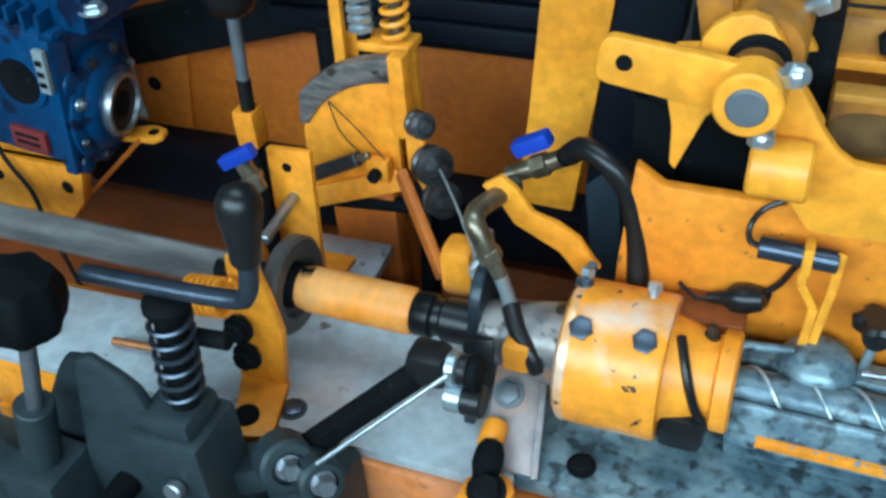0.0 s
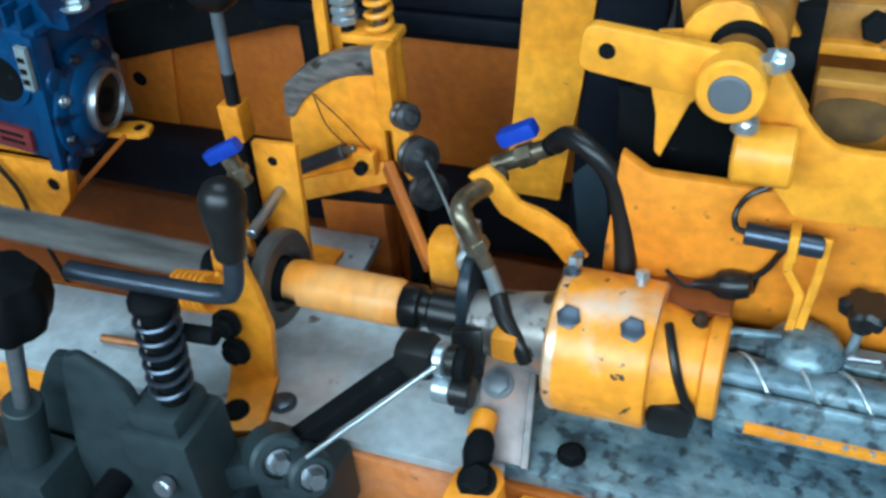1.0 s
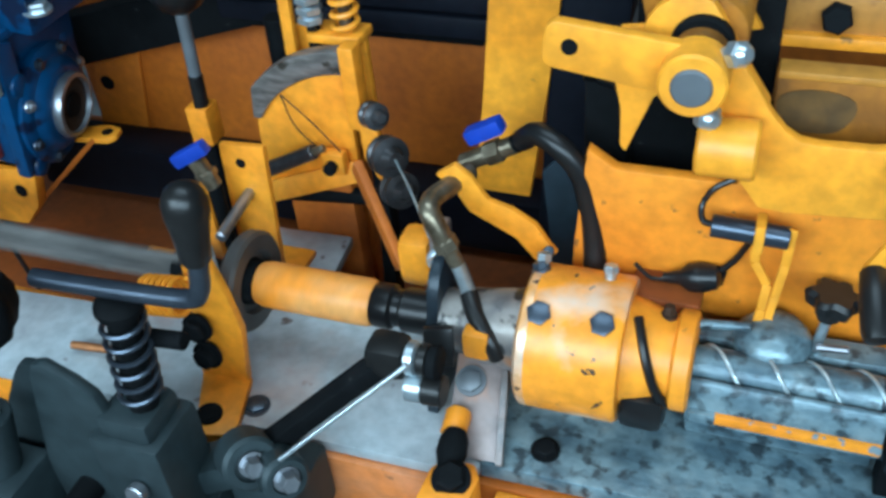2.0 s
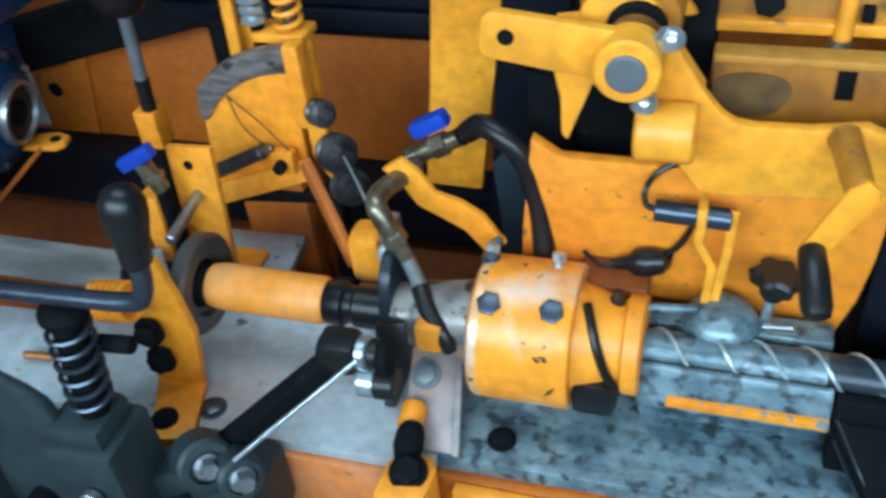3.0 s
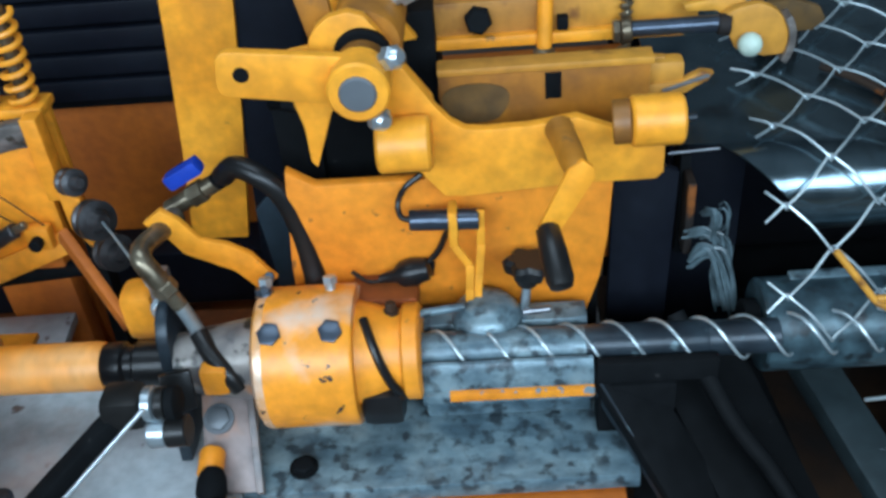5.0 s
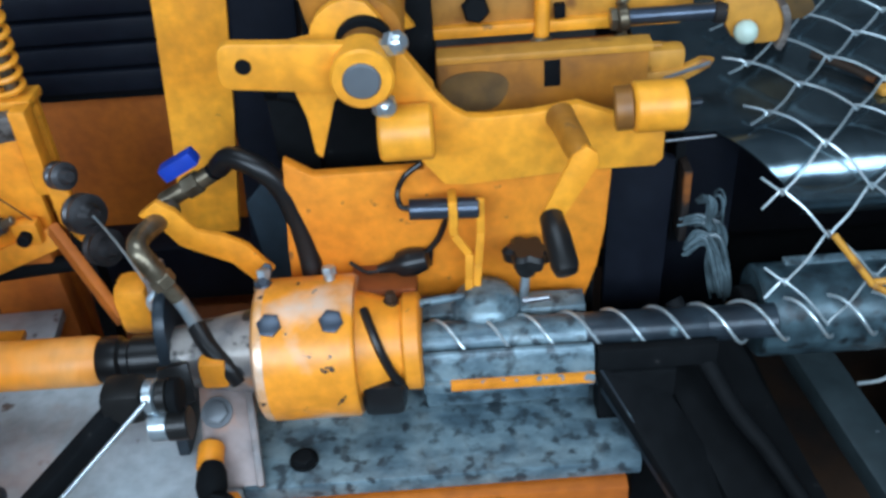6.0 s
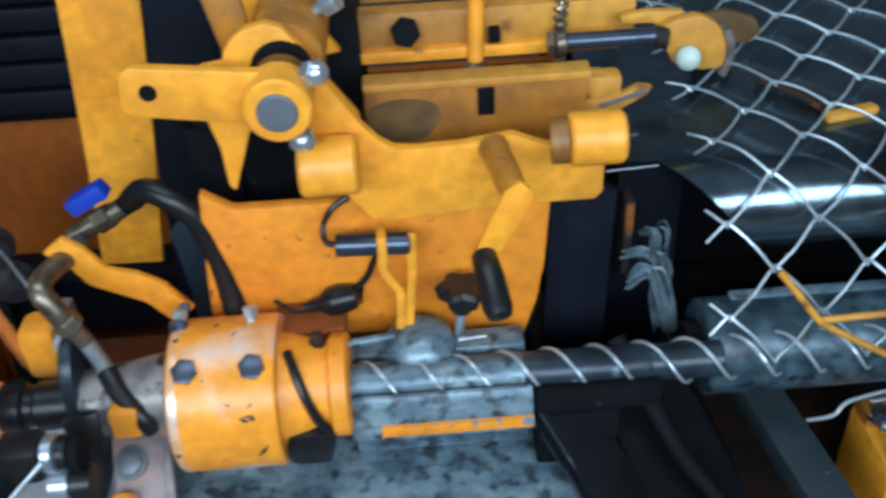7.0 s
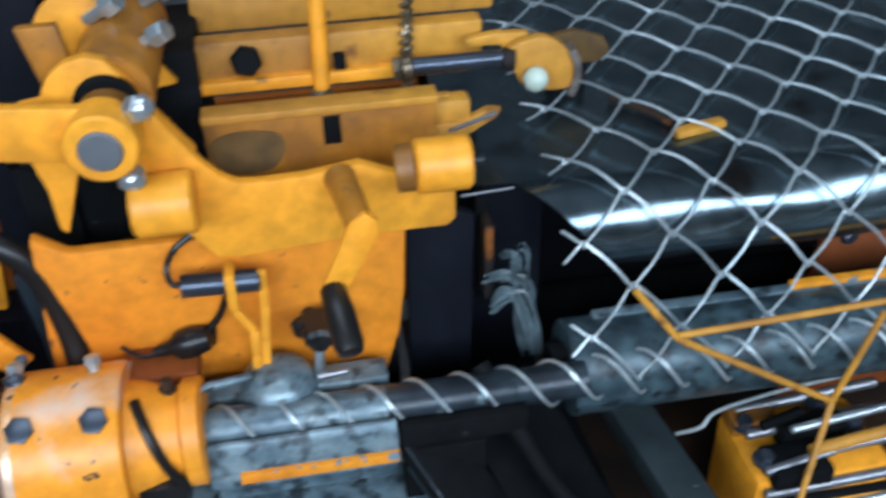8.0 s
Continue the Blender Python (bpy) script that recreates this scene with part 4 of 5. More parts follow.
def swing_arm():
    """Arm and split hub that swing on the cross shaft; origin on the shaft's axis."""
    a = thing("swing_arm", "yellow-orange swing arm clamped on a steel cross shaft", "swing arm", at=(0.126, 0.03, 1.206))
    part("hub", lathe((0, 0.0, 0), (0, 1, 0), [(0, 0.019), (0.0, 0.027), (0.003, 0.0295), (0.036, 0.0295), (0.040, 0.026)], 36), YELLOW, a, "split clamp hub")
    part("neck", lathe((0, 0.036, 0), (0, 1, 0), [(0, 0.0255), (0.058, 0.0250), (0.066, 0.0235)], 32), BROWN, a, "oily brown neck of the hub")
    part("shaft_end", lathe((0, -0.004, 0), (0, 1, 0), [(0, 0.0155), (0.002, 0.0175), (0.12, 0.0175)], 30), SHAFTEND, a, "grey steel shaft end")
    pts = [(-0.014, 0.0250), (-0.119, 0.0235)] + arc(-0.121, 0.0115, 0.012, 90, 180, 4) + arc(-0.121, -0.0105, 0.012, 180, 270, 4) + [(-0.119, -0.0225), (-0.014, -0.0250)]
    part("arm", plate([(x, z) for x, z in pts], 0.022, 0.013, 0.003), YELLOW, a, "flat arm with rounded end")
    prong = [(-0.074, 0.012), (-0.078, -0.038), (-0.070, -0.074), (-0.069, -0.114), (-0.063, -0.121), (-0.048, -0.080), (-0.040, -0.058), (-0.018, -0.036), (0.0, 0.0), (-0.02, 0.02)]
    ca, sa = math.cos(radians(7)), math.sin(radians(7))
    part("prong", plate([(ca * x - sa * z, sa * x + ca * z) for x, z in prong], 0.074, 0.007, 0.002), YELLOW, a, "lower prong of the arm")
    part("arm_hole", lathe((-0.109, 0.0205, 0.002), (0, 1, 0), [(0, 0.0075), (0.006, 0.0075)], 18), SOOT, a)
    for x, z, d in ((0.026, 0.026, (0.62, -0.55, 0.40)), (0.016, -0.035, (0.55, -0.75, 0.10))):
        d = Vector(d).normalized()
        p = Vector((x, 0.022, z))
        bm = rod(p - d * 0.012, p + d * 0.002, 0.0062)
        hexbolt(p, d, 0.0122, 0.011, bm, False)
        lathe(p + d * 0.011, d, [(0, 0.0098), (0.003, 0.0088), (0.006, 0.0055)], 18, bm)
        part("clamp_bolt", bm, ZINC, a, "bright zinc clamp bolt")
    return a


ARM = swing_arm()


def cross_shaft():
    c = thing("cross_shaft", "yellow-orange shaft bearing with rounded lug plates", "bearing")
    lug = [(0.073, 1.219), (0.076, 1.230), (0.084, 1.242), (0.098, 1.252), (0.116, 1.256), (0.131, 1.251), (0.142, 1.236), (0.158, 1.206), (0.190, 1.158), (0.150, 1.150), (0.136, 1.166), (0.112, 1.164), (0.096, 1.172), (0.085, 1.182), (0.08, 1.20)]
    part("front_lug", plate(lug, 0.098, 0.014, 0.003), YELLOW, c, "rounded lug plate with a lower prong")
    part("seal_ring", lathe((0.126, 0.090, 1.212), (0, 1, 0), [(0, 0.0255), (0.002, 0.028), (0.010, 0.028)], 30), SOOT, c, "dark seal ring")
    part("bearing_tube", lathe((0.128, 0.112, 1.215), (0, 1, 0), [(0, 0.034), (0.004, 0.036), (0.170, 0.036)], 34), BROWN, c, "oil-stained bearing tube")
    part("rear_lug", plate([(x - 0.018, z + 0.02) for x, z in lug[:9]] + [(0.12, 1.17), (0.07, 1.17)], 0.20, 0.014, 0.003), YELLOW, c)
    for p in ((0.165, 0.16, 1.243), (0.125, 0.19, 1.262), (0.172, 0.22, 1.262)):
        d = Vector((0.7, -0.3, 0.45))
        bm = rod(Vector(p) - d * 0.03, Vector(p), 0.006)
        part("grease_bolt", hexbolt(p, d, 0.0108, 0.016, bm, False), ZINC, c, "bright zinc bolt")
    part("web", plate([(0.058, 1.27), (0.092, 1.27), (0.100, 1.20), (0.072, 1.20)], 0.135, 0.012, 0.002), BROWN, c)
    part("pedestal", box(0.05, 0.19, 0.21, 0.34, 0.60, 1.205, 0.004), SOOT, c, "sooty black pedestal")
    g = thing("greasy_linkage", "greasy black linkage under the cross shaft", "linkage")
    part("bar", beam((0.010, 0.22, 1.15), (0.055, 0.20, 1.10), 0.03, 0.03, 0.006), SOOT, g)
    part("boss", rod((0.0, 0.2, 1.13), (0.06, 0.21, 1.125), 0.022), SOOT, g)
    part("stud", rod((0.02, 0.17, 1.128), (0.05, 0.17, 1.12), 0.007), SOOT, g)
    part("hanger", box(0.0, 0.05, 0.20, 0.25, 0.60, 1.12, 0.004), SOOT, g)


cross_shaft()


def crank():
    c = thing("hand_crank", "yellow-orange hand crank with a black plastic handle", "hand crank")
    # oiled brown here also paints the shading on the sleeve
    part("axle", lathe((0.312, 0.086, 1.124), (0.12, -1, 0.02), [(0, 0.0150), (0.004, 0.0135), (0.06, 0.0130), (0.078, 0.012), (0.084, 0.010)], 26), BROWN, c, "oily axle sleeve with its shading put into the brown")
    pts = [(0.336, 1.131), (0.326, 1.139), (0.313, 1.131), (0.284, 1.066), (0.283, 1.056), (0.291, 1.050), (0.302, 1.055), (0.338, 1.120)]
    part("crank_arm", plate(pts, 0.000, 0.007, 0.002), YELLOW, c, "flat crank arm")
    part("handle", lathe((0.2925, 0.003, 1.066), (0.12, -0.72, -0.38), [(0, 0.009), (0.003, 0.0115), (0.026, 0.0135), (0.056, 0.0135), (0.064, 0.011), (0.066, 0.005)], 26), BLACK, c, "black plastic handle")


crank()


def sensor():
    s = thing("proximity_sensor", "black cylindrical sensor held by two bent orange strips", "sensor")
    part("barrel", rod((0.152, 0.09, 1.0215), (0.226, 0.09, 1.0185), 0.0115, 24, 0.001), BLUING, s, "black sensor barrel")
    part("clip", box(0.1935, 0.2035, 0.076, 0.104, 1.003, 1.036, 0.003), YELLOW, s)
    for pts in ([(0.196, 0.088, 1.004), (0.198, 0.088, 0.985), (0.213, 0.086, 0.960), (0.211, 0.082, 0.93), (0.208, 0.08, 0.895)], [(0.228, 0.090, 1.030), (0.2265, 0.089, 0.985), (0.222, 0.086, 0.945), (0.217, 0.082, 0.895)]):
        bm = None
        for u, v in zip(pts, pts[1:]):
            bm = beam(u, v, 0.009, 0.004, 0.001, bm, (0, 1, 0))
        part("strip", bm, YELLOW, s, "bent orange strip")
    part("foot", box(0.204, 0.222, 0.072, 0.10, 0.880, 0.905, 0.003), GREASE, s)
    part("cable", pipe([(0.153, 0.092, 1.021), (0.143, 0.094, 1.024), (0.141, 0.10, 1.038), (0.150, 0.112, 1.050), (0.168, 0.116, 1.062)], 0.0032, 8), BLACK, s, "thin black cable")
    part("cable", pipe([(0.196, 0.104, 1.005), (0.188, 0.112, 0.985), (0.178, 0.113, 0.962), (0.160, 0.11, 0.942)], 0.0036, 8), BLACK, s, "thin black cable")
    part("cable_end", pipe([(0.170, 0.113, 0.946), (0.167, 0.112, 0.928)], 0.003, 8, 1), BLACK, s)
    part("gland", lathe((0.168, 0.106, 0.943), (-1, -0.05, -0.16), [(0, 0.006), (0.004, 0.013), (0.02, 0.0165), (0.034, 0.015), (0.042, 0.008), (0.060, 0.005)], 20), BLACK, s, "greasy black cable gland")
    part("gland_wire", pipe([(0.112, 0.10, 0.933), (0.095, 0.102, 0.932), (0.078, 0.106, 0.944)], 0.0024, 8), BLACK, s)


sensor()


# ---- forming trough and the spirals ----
def trough():
    y, z = AXIS
    t = thing("forming_trough", "greasy grey forming trough with a chipped orange lip", "trough")
    out = [(-0.006, 0.838), (0.003, 0.874), (0.009, 0.885), (0.014, 0.886), (0.0165, 0.872), (0.022, 0.853), (0.040, 0.848), (0.058, 0.853), (0.066, 0.870), (0.074, 0.886), (0.100, 0.890), (0.100, 0.782), (0.030, 0.782), (0.026, 0.830)]
    part("body", plate(out, 0.153, 0.188, 0.003, "x"), GREASE, t, "greasy grey trough body")
    part("lip", box(0.158, 0.341, -0.008, 0.004, 0.8430, 0.8555, 0.003), LIP, t, "chipped orange front lip")
    part("lip_wear", box(0.157, 0.184, -0.0095, 0.002, 0.8425, 0.8563, 0.003), GREASE, t)
    part("side_guard", beam((0.358, 0.036, 0.862), (0.462, -0.098, 0.722), 0.066, 0.016, 0.005), SOOT, t, "dark greasy sloping guard")
    part("guard_edge", beam((0.328, 0.030, 0.868), (0.424, -0.094, 0.738), 0.007, 0.024, 0.002), OILDARK, t)
    part("front_rail", beam((0.343, 0.007, 0.867), (0.475, 0.010, 0.864), 0.014, 0.030, 0.004), SOOT, t, "sooty rail before the spiral")
    part("guard_foot", box(0.345, 0.43, -0.002, 0.03, 0.779, 0.850, 0.003), SOOT, t)
    hump = lathe((0.228, 0.078, 0.890), (0, 0, 1), [(0, 0.040), (0.010, 0.038), (0.022, 0.028), (0.027, 0.012)], 26)
    part("hump", hump, GREASE, t, "greasy rounded clamp")
    part("stop_rod", rod((0.15, 0.06, 0.915), (0.205, 0.066, 0.918), 0.005), GREASE, t)
    part("stop_rod", rod((0.268, 0.066, 0.905), (0.300, 0.066, 0.908), 0.004), STEEL, t)
    k = thing("star_knob", "black plastic star knob on a bright stud", "knob")
    bm = bmesh.new()
    rings = []
    for zz, r in ((0, 0.014), (0.004, 0.022), (0.016, 0.025), (0.021, 0.021)):
        rings.append([bm.verts.new(((r + 0.0042 * math.cos(6 * a) * (r / 0.027)) * math.cos(a), (r + 0.0042 * math.cos(6 * a) * (r / 0.027)) * math.sin(a), zz)) for a in [2 * math.pi * i / 48 for i in range(48)]])
    for u, v in zip(rings, rings[1:]):
        for i in range(48):
            bm.faces.new((u[i], u[(i + 1) % 48], v[(i + 1) % 48], v[i]))
    bm.faces.new(rings[0][::-1]); bm.faces.new(rings[-1])
    bmesh.ops.transform(bm, matrix=Matrix.Translation((0.275, 0.078, 0.948)) @ Euler((radians(-4), radians(6), 0)).to_matrix().to_4x4(), verts=bm.verts)
    part("knob", bm, BLACK, k)
    part("knob_foot", rod((0.275, 0.082, 0.935), (0.275, 0.078, 0.952), 0.012), BLACK, k)
    part("stud", rod((0.270, 0.080, 0.888), (0.275, 0.080, 0.940), 0.0052), ZINC, k, "bright stud")
    b = thing("mandrel", "dark greasy winding mandrel inside the wire spiral", "mandrel")
    part("mandrel_body", lathe((0.12, y, z - 0.004), (1, 0, 0), [(0, 0.0222), (0.210, 0.0222), (0.214, 0.0218)], 28), GREASE, b)
    part("mandrel_shank", lathe((0.334, y, z - 0.004), (1, 0, 0), [(0, 0.0218), (0.13, 0.0214), (0.136, 0.018)], 28), OILDARK, b, "oil-dark shank")
    part("mandrel_tip", rod((0.465, y, z - 0.004), (0.545, y, z - 0.004), 0.0195), OILDARK, b, "oil-dark tip")


trough()


def spiral(phase):
    """One flattened wire spiral, origin on the spindle line; a turn of it advances one lead."""
    s = thing("wire_spiral", "bright galvanised wire spiral feeding out of the housing", "wire spiral", "wire spirals", at=(0, AXIS[0], AXIS[1] - 0.004))
    lead, n, x0 = 0.0965, 20, -0.10
    turns = 14.4
    pts = []
    for k in range(int(turns * n) + 1):
        a = 2 * math.pi * k / n
        pts.append((x0 + lead * k / n, -0.0232 * math.sin(a + phase), 0.0232 * math.cos(a + phase)))
    part("wire", pipe(pts, 0.0021, 7, 1), WIRE, s)
    return s


SPIRALS = [spiral(0.6), spiral(0.6 + math.pi)]


# ---- delivery side: apron, mesh, frame ----
NOSE = (0.170, 0.990)  # y and z of the centre of the apron's rounded nose


def apron_sheet():
    """Bent sheet: up round the nose and back under the mesh, its near end cut on a slant; gently dented."""
    line = []
    for a in range(222, 88, -6):
        line.append((NOSE[0] + 0.055 * math.cos(radians(a)), NOSE[1] + 0.055 * math.sin(radians(a)), 0.493 + 0.095 * min(1, max(0, (a - 92) / 112)) ** 0.9))
    line += [(0.25, 1.051, 0.446), (0.35, 1.062, 0.440), (0.45, 1.074, 0.440), (0.80, 1.109, 0.440), (1.2, 1.148, 0.440)]
    line.insert(23, (0.176, 1.0451, 0.436))
    rng, n, bm = random.Random(9), 60, bmesh.new()
    waves = [(rng.uniform(9, 30), rng.uniform(0, 6), rng.uniform(0.0003, 0.0008)) for _ in range(6)]
    rings = []
    for i, (y, z, x0) in enumerate(line):
        ring = []
        for k in range(n + 1):
            x = x0 + (1.75 - x0) * k / n
            dent = sum(h * math.sin(w * x + f + 0.5 * i) for w, f, h in waves)
            ring.append(bm.verts.new((x, y, z + dent)))
        rings.append(ring)
    for u, v in zip(rings, rings[1:]):
        for k in range(n):
            bm.faces.new((u[k], u[k + 1], v[k + 1], v[k]))
    g = bmesh.ops.extrude_face_region(bm, geom=bm.faces[:])
    bmesh.ops.translate(bm, vec=(0, 0.001, -0.0025), verts=[v for v in g["geom"] if isinstance(v, bmesh.types.BMVert)])
    return bm


def delivery():
    r = thing("delivery_apron", "glossy black sheet-metal apron with a rounded nose", "apron")
    part("sheet", apron_sheet(), APRON, r, "glossy black bent sheet")
    part("stiffener", rod((0.60, 0.180, 0.975), (1.7, 0.180, 0.975), 0.030), SOOT, r)
    part("guard", plate([(0.455, 1.028), (0.53, 1.028), (0.545, 1.01), (0.545, 0.60), (0.455, 0.60)], 0.23, 0.012, 0.003), NAVY, r, "black guard plate")
    part("guard_edge", rod((0.436, 0.158, 1.043), (0.493, 0.161, 1.044), 0.0014), STEEL, r)
    g = thing("guide_tube", "grey oil-smeared guide tube under the weave", "guide tube")
    part("tube", lathe((0.535, 0.085, 0.852), (1, 0, 0), [(0, 0.035), (0, 0.051), (0.003, 0.054), (1.15, 0.054)], 44), GREASE2, g)
    part("tube_rail", box(0.57, 1.6, 0.098, 0.112, 0.902, 0.907, 0.002), GREASE, g, "greasy grey rail")
    part("tube_stripe", box(0.80, 1.6, 0.099, 0.112, 0.9065, 0.9125, 0.002), LIP, g, "chipped orange strip")
    part("end_ring", rod((0.518, 0.085, 0.852), (0.536, 0.085, 0.852), 0.030), SOOT, g)
    n = thing("under_panel", "rusty orange panel under the apron", "panel")
    part("panel", plate([(0.885, 0.80), (0.90, 0.905), (0.94, 0.925), (1.6, 0.925), (1.6, 0.62), (0.885, 0.62)], 0.205, 0.010, 0.003), PAN, n)
    part("bolt", hexbolt((0.93, 0.204, 0.89), (0, -1, 0), 0.009, 0.007), BLUING, n)
    f = thing("side_frame", "sooty black steel cross bars of the delivery frame", "machine frame")
    part("cross_bar", beam((0.602, 0.20, 0.765), (0.668, -0.16, 0.735), 0.050, 0.03, 0.004), DARK, f, "dark grey cross bar")
    part("wide_bar", beam((0.455, 0.10, 0.830), (0.560, -0.16, 0.675), 0.110, 0.024, 0.006), SOOT, f, "wide sooty bar")
    part("block", box(0.395, 0.45, 0.02, 0.16, 0.60, 0.760, 0.005), SOOT, f)
    part("rubber_strip", pipe([(0.436, 0.062, 0.895), (0.483, -0.020, 0.820), (0.521, -0.064, 0.779), (0.565, -0.115, 0.722)], 0.0105, 10), SOOT, f, "black rubber strip")
    part("pan", box(0.40, 1.5, -0.20, 0.50, 0.585, 0.60, 0.002), RUST, f, "sooty rust-brown pan")
    part("lower_tube", rod((0.42, 0.30, 0.74), (1.5, 0.30, 0.74), 0.05), SOOT, f)
    for x in (0.44, 1.3):
        for y in (-0.15, 0.40):
            part("leg", box(x, x + 0.05, y, y + 0.05, 0.0, 0.586, 0.004), SOOT, f)
    part("bolt", hexbolt((0.655, -0.03, 0.752), (0, -0.4, 1), 0.006, 0.008), STEEL, f)
    part("inner_rail", beam((0.545, 0.22, 0.70), (0.575, -0.15, 0.68), 0.04, 0.05, 0.005), SOOT, f)
    w = thing("rag_strip", "crumpled grey plastic strip hanging on a dark bracket", "rag")
    for pts, rr in (([(0.470, 0.16, 0.927), (0.490, 0.15, 0.937), (0.505, 0.145, 0.917), (0.500, 0.14, 0.887), (0.505, 0.135, 0.857), (0.512, 0.13, 0.837)], 0.011), ([(0.472, 0.15, 0.897), (0.486, 0.145, 0.917), (0.500, 0.14, 0.910), (0.512, 0.13, 0.872), (0.518, 0.12, 0.842)], 0.009), ([(0.488, 0.16, 0.962), (0.495, 0.15, 0.972), (0.502, 0.15, 0.957), (0.497, 0.15, 0.932)], 0.010)):
        fold, rng = None, random.Random(len(pts))
        for strand in range(7):
            off = Vector((rng.uniform(-rr, rr), rng.uniform(-0.004, 0.004), rng.uniform(-0.008, 0.008)))
            fold = pipe([Vector(p) + off + Vector((rng.uniform(-0.004, 0.004), 0, rng.uniform(-0.003, 0.003))) for p in pts], rng.uniform(0.0012, 0.0030), 6, 5, fold)
        part("fold", fold, FILM, w)
    part("bracket", box(0.462, 0.472, 0.16, 0.20, 0.90, 1.0, 0.003), RUST, w, "rusty dark bracket")
    part("bracket_stay", box(0.458, 0.470, 0.19, 0.232, 0.88, 1.02, 0.002), SOOT, w)


delivery()


def mesh_surface():
    """Height line of the mesh: up from the weave, over the nose, then back."""
    line = [Vector((0.030, 0.862)), Vector((0.060, 0.927)), Vector((0.118, 1.022))]
    line += [Vector((0.170 + 0.0605 * math.cos(radians(a)), 0.990 + 0.0605 * math.sin(radians(a)))) for a in (140, 125, 110, 95)]
    line += [Vector((0.25, 1.062)), Vector((0.45, 1.085)), Vector((1.2, 1.16))]
    return line


SURFACE = mesh_surface()


def on_surface(s, lift=0.0):
    for a, b in zip(SURFACE, SURFACE[1:]):
        d = (b - a).length
        if s <= d:
            t = (b - a) / d
            return a + t * s + Vector((-t.y, t.x)) * lift
        s -= d
    return SURFACE[-1]


def wire_mesh():
    m = thing("wire_mesh", "bright galvanised chain-link mesh passing over the apron", "chain-link mesh")
    pitch, height, rng = 0.0975, 0.0488, random.Random(4)
    for k in range(18):
        bm, pts = bmesh.new(), []
        base = 0.012 + k * height
        low0 = 0.602 if k % 2 == 0 else 0.5535
        first = low0 - pitch / 2 if low0 > 0.58 else low0
        for j in range(21):
            x = first + j * pitch / 2
            high = (j % 2 == 0) == (first != low0)
            s = base + (height + 0.003 if high else -0.003)
            turn = 1 if high else -1
            w = rng.uniform(-0.0012, 0.0012)
            if j == 0:
                p = on_surface(max(0.0, s - turn * 0.020), 0.003)
                pts.append((x - 0.022, p.x, p.y))
            for dx, ds, lift in ((-0.0045, -0.005 * turn, -0.0032 * turn), (0.0, 0.0, 0.0), (0.0045, -0.005 * turn, 0.0032 * turn)):
                p = on_surface(max(0.0, s + ds), lift + 0.0035)
                pts.append((x + dx + w, p.x, p.y))
            # between the knuckles the wire bows off the sheet, more on its upper side
            p = on_surface(max(0.0, s - turn * height / 2), 0.0085 if high else 0.001)
            pts.append((x + pitch / 4, p.x, p.y))
        part("mesh_wire", pipe(pts, 0.00155, 6, 4, bm), WIRE, m)
    return m


wire_mesh()


